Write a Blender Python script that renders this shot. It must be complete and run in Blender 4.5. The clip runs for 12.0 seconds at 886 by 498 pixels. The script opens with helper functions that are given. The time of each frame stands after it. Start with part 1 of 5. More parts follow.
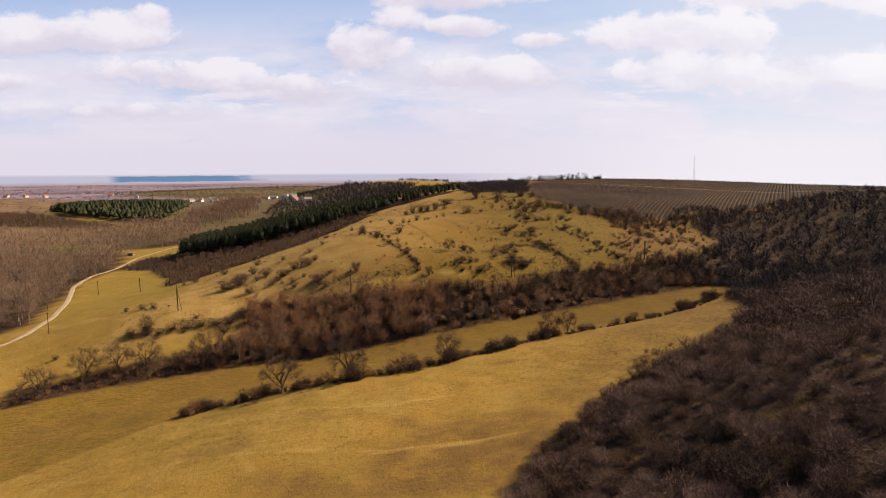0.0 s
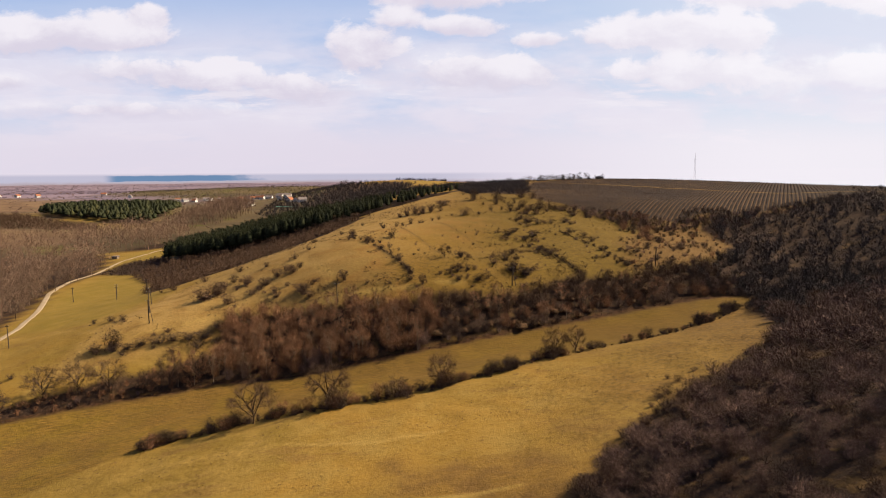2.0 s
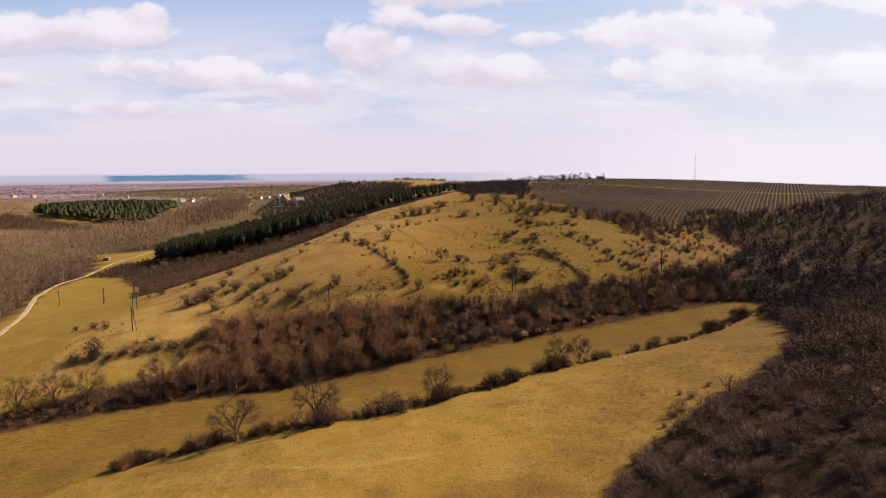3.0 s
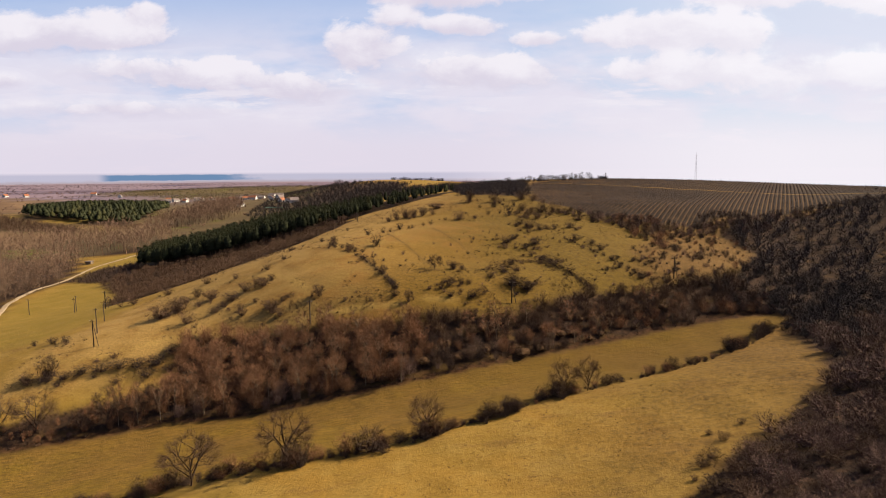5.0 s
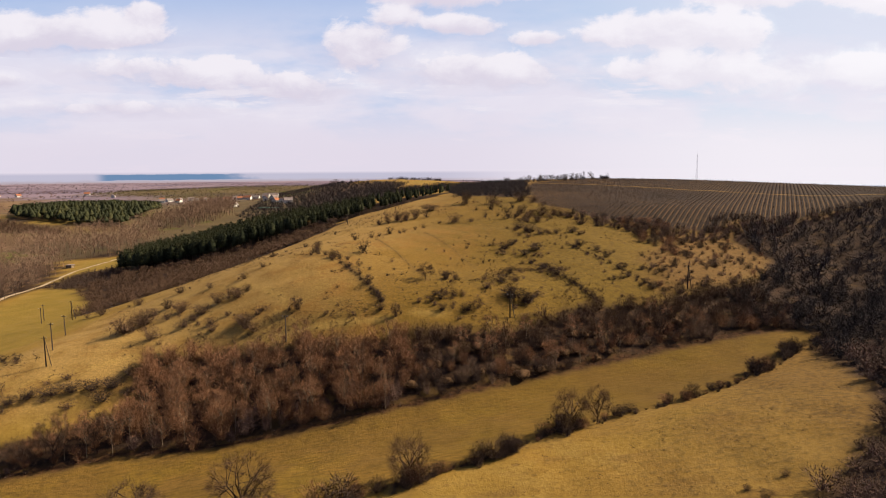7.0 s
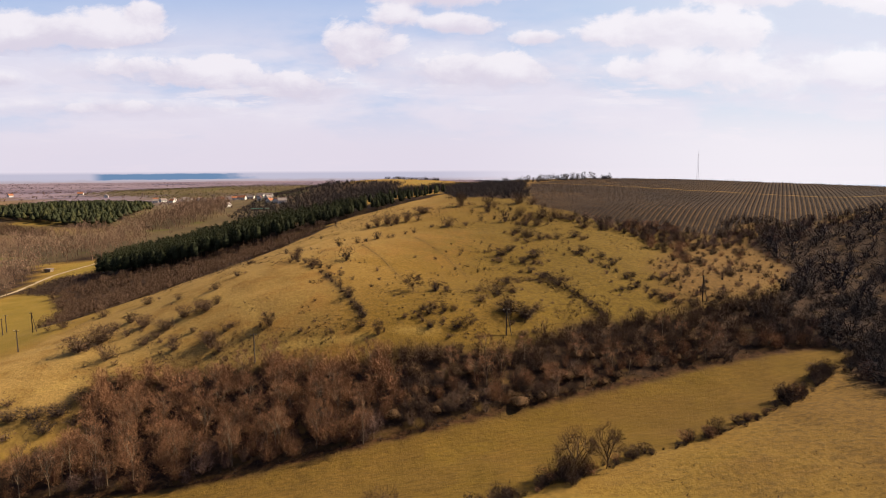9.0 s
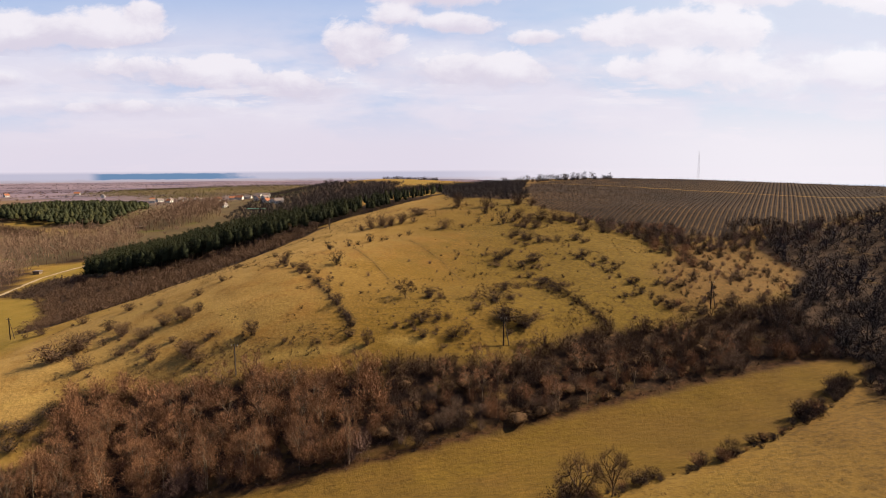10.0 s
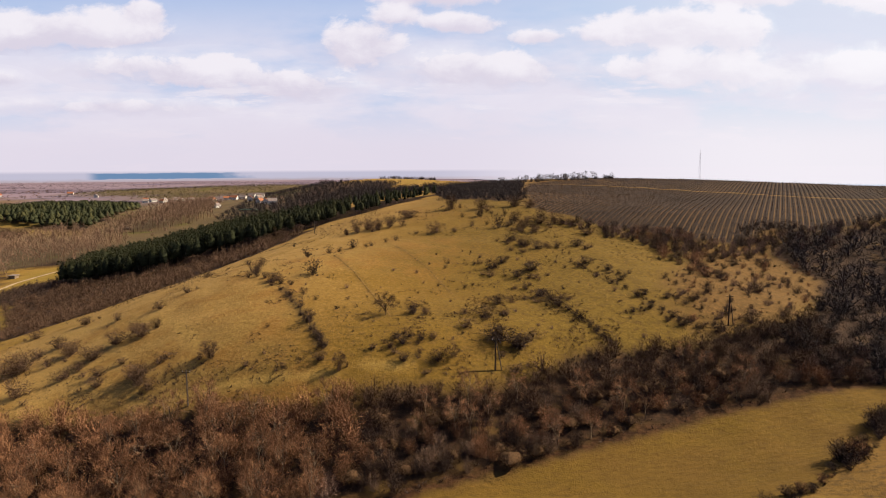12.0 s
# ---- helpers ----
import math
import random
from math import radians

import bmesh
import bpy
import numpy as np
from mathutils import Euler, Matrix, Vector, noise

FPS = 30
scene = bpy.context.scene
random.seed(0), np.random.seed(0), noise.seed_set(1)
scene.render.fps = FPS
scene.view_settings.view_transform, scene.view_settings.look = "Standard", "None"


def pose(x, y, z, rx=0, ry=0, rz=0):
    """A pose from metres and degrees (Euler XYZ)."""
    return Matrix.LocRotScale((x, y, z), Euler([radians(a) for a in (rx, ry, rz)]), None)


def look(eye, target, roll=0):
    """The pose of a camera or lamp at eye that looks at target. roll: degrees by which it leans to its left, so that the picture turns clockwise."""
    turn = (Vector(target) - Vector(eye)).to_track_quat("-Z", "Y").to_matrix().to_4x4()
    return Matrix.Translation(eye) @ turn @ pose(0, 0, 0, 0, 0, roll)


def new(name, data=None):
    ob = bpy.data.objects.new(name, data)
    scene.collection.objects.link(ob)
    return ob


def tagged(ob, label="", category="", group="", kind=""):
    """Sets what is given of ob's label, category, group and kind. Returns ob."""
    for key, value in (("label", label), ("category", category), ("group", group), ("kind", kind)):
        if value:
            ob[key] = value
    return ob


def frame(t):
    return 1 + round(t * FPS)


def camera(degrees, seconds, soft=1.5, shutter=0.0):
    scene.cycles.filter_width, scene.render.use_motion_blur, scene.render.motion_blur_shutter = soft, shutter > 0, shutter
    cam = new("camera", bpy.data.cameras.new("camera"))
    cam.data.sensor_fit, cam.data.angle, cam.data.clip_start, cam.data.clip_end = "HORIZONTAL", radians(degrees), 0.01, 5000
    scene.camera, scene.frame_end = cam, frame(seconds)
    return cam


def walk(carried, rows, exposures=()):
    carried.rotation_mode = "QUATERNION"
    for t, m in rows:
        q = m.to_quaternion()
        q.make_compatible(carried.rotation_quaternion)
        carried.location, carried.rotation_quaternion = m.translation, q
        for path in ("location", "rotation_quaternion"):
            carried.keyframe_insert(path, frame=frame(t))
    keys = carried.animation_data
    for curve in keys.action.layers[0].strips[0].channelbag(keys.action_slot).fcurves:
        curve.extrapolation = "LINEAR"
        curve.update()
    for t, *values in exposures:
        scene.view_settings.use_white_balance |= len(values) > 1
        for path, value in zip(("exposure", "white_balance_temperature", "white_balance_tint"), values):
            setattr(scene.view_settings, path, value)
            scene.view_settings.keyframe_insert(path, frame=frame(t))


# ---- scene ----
# camera: a drone flying level over a valley at about ten metres a second
cam = camera(69.99, 12.0, 0.9)


def flight(t):
    yaw = math.degrees((-0.1157 * t + 0.0046 * t * t) / 100)
    return pose(0.5926 * t + 0.05628 * t * t, 10.38 * t - 0.03725 * t * t, 70 + 0.1705 * t - 0.0042 * t * t,
                90 - 6.873 - 0.0257 * t, 0.319, yaw)


walk(cam, [(t, flight(t)) for t in range(13)], ((0, 1.8), (12, 1.8)))

# ---- light: spring sun ahead to the right, broken cloud ----
SUN_AZ, SUN_EL = radians(75), radians(40)     # azimuth from straight ahead towards the right
to_sun = Vector((math.sin(SUN_AZ) * math.cos(SUN_EL), math.cos(SUN_AZ) * math.cos(SUN_EL), math.sin(SUN_EL)))
sun = new("sun", bpy.data.lights.new("sun", "SUN"))
sun.data.energy, sun.data.angle, sun.data.color = 5.0, radians(0.6), (1.0, 0.83, 0.60)
sun.matrix_world = look(to_sun * 500, (0, 0, 0))


class Nodes:
    """Short calls for building a node tree."""

    def __init__(self, tree):
        self.t = tree
        tree.nodes.clear()

    def put(self, kind, **values):
        n = self.t.nodes.new(kind)
        for k, v in values.items():
            setattr(n, k, v)
        return n

    def feed(self, socket, v):
        if hasattr(v, "is_output"):
            self.t.links.new(v, socket)
        else:
            socket.default_value = v

    def math(self, op, a, b=0.0, c=0.0, clamp=False):
        n = self.put("ShaderNodeMath", operation=op, use_clamp=clamp)
        for s, v in zip(n.inputs, (a, b, c)):
            self.feed(s, v)
        return n.outputs[0]

    def vec(self, op, a, b=(0, 0, 0)):
        n = self.put("ShaderNodeVectorMath", operation=op)
        self.feed(n.inputs[0], a)
        self.feed(n.inputs[1], b)
        return n.outputs["Value"] if op in ("LENGTH", "DOT_PRODUCT") else n.outputs[0]

    def noise(self, at, scale, detail=4.0, rough=0.55, distort=0.0):
        n = self.put("ShaderNodeTexNoise")
        self.feed(n.inputs["Vector"], at)
        for k, v in (("Scale", scale), ("Detail", detail), ("Roughness", rough), ("Distortion", distort)):
            n.inputs[k].default_value = v
        return n.outputs["Fac"]

    def step(self, v, lo, hi, a=0.0, b=1.0):
        n = self.put("ShaderNodeMapRange", interpolation_type="SMOOTHSTEP")
        for s, q in zip(n.inputs, (v, lo, hi, a, b)):
            self.feed(s, q)
        return n.outputs[0]

    def mix(self, f, a, b, how="MIX"):
        n = self.put("ShaderNodeMix", data_type="RGBA", blend_type=how)
        self.feed(n.inputs[0], f)
        for s, v in ((n.inputs[6], a), (n.inputs[7], b)):
            self.feed(s, (*v, 1) if isinstance(v, tuple) else v)
        return n.outputs[2]

    def attr(self, name):
        return self.put("ShaderNodeAttribute", attribute_name=name).outputs["Fac"]

    def place(self, scale=(1, 1, 1)):
        g = self.put("ShaderNodeNewGeometry").outputs["Position"]
        return g if scale == (1, 1, 1) else self.vec("MULTIPLY", g, scale)

    def join(self, x, y, z):
        n = self.put("ShaderNodeCombineXYZ")
        for s, v in zip(n.inputs, (x, y, z)):
            self.feed(s, v)
        return n.outputs[0]


def sky_world():
    world = bpy.data.worlds.new("sky")
    scene.world = world
    world.use_nodes = True
    n = Nodes(world.node_tree)
    sky = n.put("ShaderNodeTexSky", sky_type="NISHITA", sun_disc=False, sun_elevation=SUN_EL, sun_rotation=SUN_AZ,
                air_density=1.0, dust_density=0.6, altitude=100)
    way = n.put("ShaderNodeTexCoord").outputs["Generated"]
    x, y, z = n.put("ShaderNodeSeparateXYZ").outputs
    n.feed(x.node.inputs[0], way)
    depth = n.math("MAXIMUM", n.math("ABSOLUTE", y), 0.05)
    u, v = n.math("DIVIDE", x, depth), n.math("DIVIDE", z, depth)
    flat = n.join(u, v, 0.0)
    fine = n.noise(n.vec("MULTIPLY", flat, (1.0, 1.6, 1)), 13.0, 8.0, 0.6, 0.2)
    wide = n.noise(n.vec("MULTIPLY", flat, (1.0, 3.2, 1)), 3.2, 5.0, 0.55)
    # heaps of fair-weather cloud: centre and half width in tangents of bearing and height
    warp = n.math("MULTIPLY", n.math("SUBTRACT", n.noise(n.vec("MULTIPLY", flat, (1.0, 1.5, 1)), 5.0, 4.0, 0.5), 0.5), 1.7)
    bodies, tops, weight = None, 0.0, 0.001
    for cu, cv, a, b in CLOUDS:
        off = n.vec("DIVIDE", n.vec("SUBTRACT", flat, (cu, cv, 0)), (a, b, 1))
        d = n.math("SUBTRACT", 1.0, n.vec("LENGTH", off))
        share = n.math("POWER", n.math("MAXIMUM", n.math("ADD", d, 0.4), 0.0), 2.0)
        tops = n.math("MULTIPLY_ADD", share, n.vec("DOT_PRODUCT", off, (0.15, 1.0, 0.0)), tops)
        weight = n.math("ADD", weight, share)
        bodies = d if bodies is None else n.math("SMOOTH_MAX", bodies, d, 0.5)
    tops = n.math("DIVIDE", tops, weight)
    heap = n.math("ADD", n.math("ADD", bodies, warp), n.math("MULTIPLY", n.math("SUBTRACT", fine, 0.5), 2.1))
    heaps = n.step(heap, -0.2, 0.42)
    veil = n.math("MULTIPLY", n.step(wide, 0.25, 0.55), n.step(v, 0.29, 0.14, 0.10, 0.97))
    veil = n.math("MAXIMUM", veil, n.step(v, 0.16, 0.03, 0.0, 0.95))
    veil = n.math("MAXIMUM", veil, n.math("MULTIPLY", n.step(u, -0.1, 0.75), n.step(v, 0.5, 0.2, 0.0, 0.62)))
    streaks = n.noise(n.vec("MULTIPLY", flat, (1.0, 6.0, 1)), 5.0, 6.0, 0.6)
    veil = n.math("MAXIMUM", veil, n.math("MULTIPLY", n.step(streaks, 0.40, 0.64), n.step(v, 0.22, 0.13)))
    cover = n.math("MAXIMUM", heaps, veil)
    lit = n.step(n.math("ADD", tops, n.math("MULTIPLY", n.math("SUBTRACT", fine, 0.5), 3.0)), -0.7, 0.6)
    cloud = n.mix(lit, (0.74, 0.69, 0.81), (0.92, 0.88, 0.95))
    cloud = n.mix(n.step(u, -0.1, 0.9, 0.0, 0.75), cloud, (1.03, 1.01, 1.05))
    cloud = n.mix(n.math("MULTIPLY", n.math("SUBTRACT", 1.0, heaps), 0.8), cloud, (0.83, 0.79, 0.9))
    cloud = n.mix(n.math("MULTIPLY", n.step(streaks, 0.5, 0.66), n.step(v, 0.2, 0.1, 0.0, 0.45)), cloud, (0.94, 0.91, 0.97))
    cloud = n.mix(n.step(v, 0.13, 0.02), cloud, n.mix(n.step(u, -0.05, 0.55), HORIZON, (0.93, 0.885, 0.95)))
    low = n.mix(n.step(v, 0.9, 0.3), (0.20, 0.32, 0.66), n.mix(n.step(u, -0.2, 0.6), (0.46, 0.62, 0.97), (0.70, 0.82, 1.0)))
    blue = n.mix(0.7, n.vec("MULTIPLY", sky.outputs[0], (0.10, 0.10, 0.10)), low)
    n_bg = n.put("ShaderNodeBackground")
    n.feed(n_bg.inputs[0], n.mix(cover, blue, cloud))
    n_bg.inputs[1].default_value = SKY_GAIN
    n.t.links.new(n_bg.outputs[0], n.put("ShaderNodeOutputWorld").inputs[0])


SKY_GAIN, HORIZON = 0.277, (0.80, 0.735, 0.84)
CLOUDS = [
    (-0.62, 0.216, 0.12, 0.030), (-0.52, 0.213, 0.12, 0.028), (-0.445, 0.240, 0.035, 0.020), (-0.68, 0.143, 0.045, 0.015),
    (-0.48, 0.158, 0.10, 0.026), (-0.36, 0.150, 0.14, 0.030), (-0.24, 0.135, 0.12, 0.026), (-0.50, 0.10, 0.16, 0.016),
    (0.01, 0.268, 0.16, 0.026), (-0.12, 0.198, 0.085, 0.044), (-0.07, 0.232, 0.05, 0.024), (0.04, 0.222, 0.07, 0.018), (0.16, 0.200, 0.06, 0.015),
    (0.34, 0.212, 0.14, 0.038), (0.46, 0.208, 0.06, 0.036), (0.25, 0.205, 0.07, 0.02), (0.56, 0.268, 0.20, 0.030), (0.70, 0.245, 0.08, 0.022),
    (0.08, 0.155, 0.18, 0.030), (0.40, 0.152, 0.22, 0.036), (0.64, 0.155, 0.12, 0.028),
]
sky_world()


# ---- materials ----
def mat(name, rough=0.9):
    m = bpy.data.materials.new(name)
    m.use_nodes = True
    n = Nodes(m.node_tree)
    s = n.put("ShaderNodeBsdfPrincipled")
    s.inputs["Roughness"].default_value = rough
    s.inputs["Specular IOR Level"].default_value = 0.04
    n.t.links.new(s.outputs[0], n.put("ShaderNodeOutputMaterial").inputs[0])
    return m, n, s


def bump(n, s, height, strength, distance):
    b = n.put("ShaderNodeBump")
    b.inputs["Strength"].default_value, b.inputs["Distance"].default_value = strength, distance
    n.feed(b.inputs["Height"], height)
    n.t.links.new(b.outputs[0], s.inputs["Normal"])


def ground_material():
    m, n, s = mat("ground_cover", 0.95)
    at = n.place()
    broad, patch = n.noise(at, 0.018, 4, 0.6, 0.6), n.noise(at, 0.11, 5, 0.62)
    fine, grain = n.noise(at, 0.7, 5, 0.65), n.noise(at, 3.2, 3, 0.7)
    grass = n.mix(n.step(broad, 0.35, 0.65), (0.1331, 0.07713, 0.01568), (0.1086, 0.06913, 0.01419))
    grass = n.mix(n.step(patch, 0.42, 0.7), grass, (0.1401, 0.08877, 0.02166))
    grass = n.mix(n.math("MULTIPLY", n.step(fine, 0.5, 0.72), 0.5), grass, (0.06587, 0.04075, 0.00971))
    grass = n.mix(n.math("MULTIPLY", n.step(n.noise(at, 0.4, 3, 0.7), 0.62, 0.72), 0.6), grass, (0.06306, 0.03565, 0.01195))
    grass = n.mix(n.math("MULTIPLY", n.step(n.noise(n.place((0.05, 0.11, 0.1)), 1.0, 6, 0.68), 0.52, 0.66), 0.55), grass, (0.08408, 0.04802, 0.01494))
    grass = n.mix(n.math("MULTIPLY", n.attr("browner_right"), 0.92), grass, n.mix(n.step(fine, 0.42, 0.66), (0.082, 0.047, 0.0122), (0.046, 0.0268, 0.0095)))
    grass = n.mix(n.math("MULTIPLY", n.attr("tired"), n.step(patch, 0.34, 0.62, 0.35, 0.95)), grass, (0.069, 0.038, 0.0115))
    # dry pasture of the hill, with grazed greener patches and sheep paths along the slope
    dry = n.mix(n.step(patch, 0.4, 0.65), (0.099, 0.052, 0.0125), (0.071, 0.0435, 0.0095))
    dry = n.mix(n.step(broad, 0.45, 0.6), dry, (0.084, 0.0485, 0.0095))
    dry = n.mix(n.math("MULTIPLY", n.step(fine, 0.48, 0.7), 0.6), dry, (0.1232, 0.07238, 0.02156))
    level = n.vec("DOT_PRODUCT", at, (0.02, 0.02, 1.0))
    paths = n.math("SINE", n.math("MULTIPLY_ADD", n.noise(at, 0.06, 4, 0.6), 26.0, n.math("MULTIPLY", level, 5.5)))
    paths = n.math("MULTIPLY", n.step(paths, 0.45, 0.95), n.math("MULTIPLY", n.step(fine, 0.42, 0.6), n.attr("tussock")))
    dry = n.mix(n.math("MULTIPLY", paths, 0.8), dry, (0.05159, 0.0308, 0.00847))
    rough_grass = n.step(n.noise(at, 0.45, 5, 0.72), 0.56, 0.66)
    dry = n.mix(n.math("MULTIPLY", rough_grass, n.math("MULTIPLY_ADD", n.attr("tussock"), 0.5, 0.16)), dry, (0.05159, 0.0308, 0.007238))
    dry = n.mix(n.math("MULTIPLY", n.attr("paler_left"), n.step(patch, 0.36, 0.56, 0.35, 0.9)), dry, (0.156, 0.098, 0.031))
    dry = n.mix(n.math("MULTIPLY", n.attr("furrow"), 0.85), dry, (0.02695, 0.01848, 0.00847))
    dry = n.mix(n.math("MULTIPLY", n.attr("darker_right"), 0.88), dry, n.mix(n.step(fine, 0.42, 0.66), (0.072, 0.0465, 0.009), (0.043, 0.0268, 0.007)))
    col = n.mix(n.attr("pasture"), grass, dry)
    # mown strip between the hedges, with faint drill lines
    along = n.vec("DOT_PRODUCT", at, (-0.30, 0.954, 0.0))
    lines = n.math("MULTIPLY_ADD", n.math("SINE", n.math("MULTIPLY", n.math("ADD", along, n.math("MULTIPLY", broad, 1.2)), 3.6)), 0.5, 0.5)
    strip = n.mix(n.step(patch, 0.38, 0.68), (0.089, 0.0555, 0.0092), (0.105, 0.061, 0.0122))
    strip = n.mix(n.math("MULTIPLY", lines, n.math("MULTIPLY", n.step(patch, 0.35, 0.6, 0.15, 0.5), fine)), strip, (0.042, 0.023, 0.006))
    strip = n.mix(n.math("MULTIPLY", n.step(n.noise(at, 0.03, 3, 0.6), 0.45, 0.6), 0.5), strip, (0.068, 0.038, 0.011))
    strip = n.mix(n.math("MULTIPLY", n.step(n.noise(n.place((0.35, 1.0, 0.6)), 1.1, 5, 0.72), 0.46, 0.62), 0.6), strip, (0.042, 0.025, 0.0072))
    strip = n.mix(n.math("MULTIPLY", n.attr("darker_right"), 0.5), strip, (0.048, 0.028, 0.0065))
    col = n.mix(n.attr("strip"), col, strip)
    meadow = n.mix(n.step(patch, 0.35, 0.7), (0.098, 0.066, 0.012), (0.122, 0.079, 0.017))
    col = n.mix(n.attr("meadow"), col, meadow)
    col = n.mix(n.math("MULTIPLY", n.attr("trail"), n.step(patch, 0.3, 0.5, 0.25, 0.65)), col, (0.1733, 0.114, 0.03234))
    # dead bracken brown, with the cloud shade on this slope put into it
    shaded_bracken = n.mix(n.step(fine, 0.4, 0.62), (0.052, 0.029, 0.0105), (0.082, 0.046, 0.016))
    shaded_bracken = n.mix(n.math("MULTIPLY", rough_grass, 0.8), shaded_bracken, (0.0462, 0.02772, 0.01078))
    col = n.mix(n.attr("shaded_bracken"), col, shaded_bracken)
    soil = n.mix(n.step(fine, 0.4, 0.65), (0.0108, 0.0070, 0.0058), (0.0165, 0.0102, 0.0076))
    soil = n.mix(n.math("MULTIPLY", n.step(patch, 0.5, 0.72), 0.5), soil, (0.03465, 0.02079, 0.01001))
    col = n.mix(n.attr("soil"), col, soil)
    # leaf litter, darkened to put the shade between plants into its colour
    shaded_litter = n.mix(n.step(fine, 0.4, 0.66), (0.0154, 0.00924, 0.00616), (0.03234, 0.01771, 0.01001))
    shaded_litter = n.mix(n.math("MULTIPLY", n.step(n.noise(at, 0.14, 4, 0.6), 0.56, 0.66), 0.7), shaded_litter, (0.05775, 0.03388, 0.01078))
    col = n.mix(n.attr("shaded_litter"), col, shaded_litter)
    # thicket's edge: red-brown growth, darkened with the shade painted into it
    shaded_verge = n.mix(n.step(fine, 0.4, 0.62), (0.0145, 0.0072, 0.0042), (0.034, 0.0162, 0.0078))
    col = n.mix(n.attr("shaded_verge"), col, shaded_verge)
    # scrubland and rough fields of the valley
    rough = n.mix(n.step(n.noise(n.place((0.004, 0.011, 0)), 1.0, 5, 0.6), 0.42, 0.6), (0.042, 0.030, 0.0165), (0.064, 0.045, 0.0215))
    rough = n.mix(n.step(n.noise(n.place((0.006, 0.013, 0)), 1.7, 3, 0.6), 0.58, 0.68), rough, (0.0539, 0.05236, 0.01001))
    col = n.mix(n.attr("rough"), col, rough)
    # the plain: long belts of bare wood, plough and stubble, mauve with painted haze
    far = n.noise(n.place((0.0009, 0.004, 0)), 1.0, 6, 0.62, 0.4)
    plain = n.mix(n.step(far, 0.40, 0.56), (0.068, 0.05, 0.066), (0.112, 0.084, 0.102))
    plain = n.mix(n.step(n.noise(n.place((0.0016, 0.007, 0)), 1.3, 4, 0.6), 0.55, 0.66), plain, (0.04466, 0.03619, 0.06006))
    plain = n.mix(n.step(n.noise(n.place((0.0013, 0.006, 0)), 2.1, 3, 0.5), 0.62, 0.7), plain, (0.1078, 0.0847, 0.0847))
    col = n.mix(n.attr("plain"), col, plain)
    col = n.mix(n.attr("plough"), col, n.mix(n.step(n.noise(at, 0.02, 4, 0.6), 0.4, 0.6), (0.066, 0.040, 0.023), (0.094, 0.059, 0.033)))
    deep = n.math("MULTIPLY_ADD", n.attr("pasture"), -0.12, 0.87)
    speck = n.step(n.noise(at, 1.5, 5, 0.75), 0.3, 0.7, deep, n.math("SUBTRACT", 1.97, deep))
    col = n.mix(1.0, col, n.join(speck, speck, speck), "MULTIPLY")
    n.feed(s.inputs["Base Color"], col)
    bump(n, s, n.math("ADD", n.math("MULTIPLY", fine, 0.7), n.math("MULTIPLY", grain, 0.4)), 0.85, 0.35)
    return m


def plant_material(name, dark, mid, pale, size=0.25):
    """Bark, twigs or needles: tone drifts from plant to plant and from twig to twig."""
    m, n, s = mat(name, 0.95)
    at = n.place()
    plant = n.math("ADD", n.math("MULTIPLY", n.put("ShaderNodeObjectInfo").outputs["Random"], 0.45),
                   n.math("MULTIPLY", n.noise(at, size, 2, 0.5), 0.75))
    twig = n.put("ShaderNodeNewGeometry").outputs["Random Per Island"]
    col = n.mix(n.step(plant, 0.25, 0.75), dark, mid)
    col = n.mix(n.math("MULTIPLY", n.step(twig, 0.5, 1.0), 0.6), col, pale)
    # crossing twigs and shaded gaps, too fine to part, put into the colour
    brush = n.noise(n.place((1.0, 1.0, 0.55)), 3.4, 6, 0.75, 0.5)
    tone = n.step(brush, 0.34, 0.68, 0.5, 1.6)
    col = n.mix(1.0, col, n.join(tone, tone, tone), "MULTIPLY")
    n.feed(s.inputs["Base Color"], col)
    bump(n, s, brush, 0.6, 0.3)
    return m


def plain_material(name, a, b, scale=1.0, rough=0.85, metal=0.0):
    m, n, s = mat(name, rough)
    n.feed(s.inputs["Base Color"], n.mix(n.step(n.noise(n.place(), scale, 5, 0.6), 0.35, 0.65), a, b))
    s.inputs["Metallic"].default_value = metal
    return m


GROUND = ground_material()
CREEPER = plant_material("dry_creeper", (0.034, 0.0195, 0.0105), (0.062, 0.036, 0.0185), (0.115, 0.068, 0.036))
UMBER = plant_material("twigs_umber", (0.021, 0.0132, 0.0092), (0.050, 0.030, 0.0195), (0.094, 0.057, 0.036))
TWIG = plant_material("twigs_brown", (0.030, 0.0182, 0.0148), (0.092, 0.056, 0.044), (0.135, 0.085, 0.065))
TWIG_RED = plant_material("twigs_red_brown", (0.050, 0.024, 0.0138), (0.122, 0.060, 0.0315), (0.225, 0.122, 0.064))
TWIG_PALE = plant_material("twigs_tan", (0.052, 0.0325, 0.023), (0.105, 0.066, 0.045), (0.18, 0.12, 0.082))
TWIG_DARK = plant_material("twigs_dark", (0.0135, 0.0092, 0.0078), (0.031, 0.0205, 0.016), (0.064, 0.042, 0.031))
# far growth: cloud shade and blue haze put into the twig colour
TWIG_FAR_SHADE = plant_material("twigs_far_shade", (0.0115, 0.0098, 0.0106), (0.027, 0.0218, 0.0222), (0.043, 0.034, 0.0325))
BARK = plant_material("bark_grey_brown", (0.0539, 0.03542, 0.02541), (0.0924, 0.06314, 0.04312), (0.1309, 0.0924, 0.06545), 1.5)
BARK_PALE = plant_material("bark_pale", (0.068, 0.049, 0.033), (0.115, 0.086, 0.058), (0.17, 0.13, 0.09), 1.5)
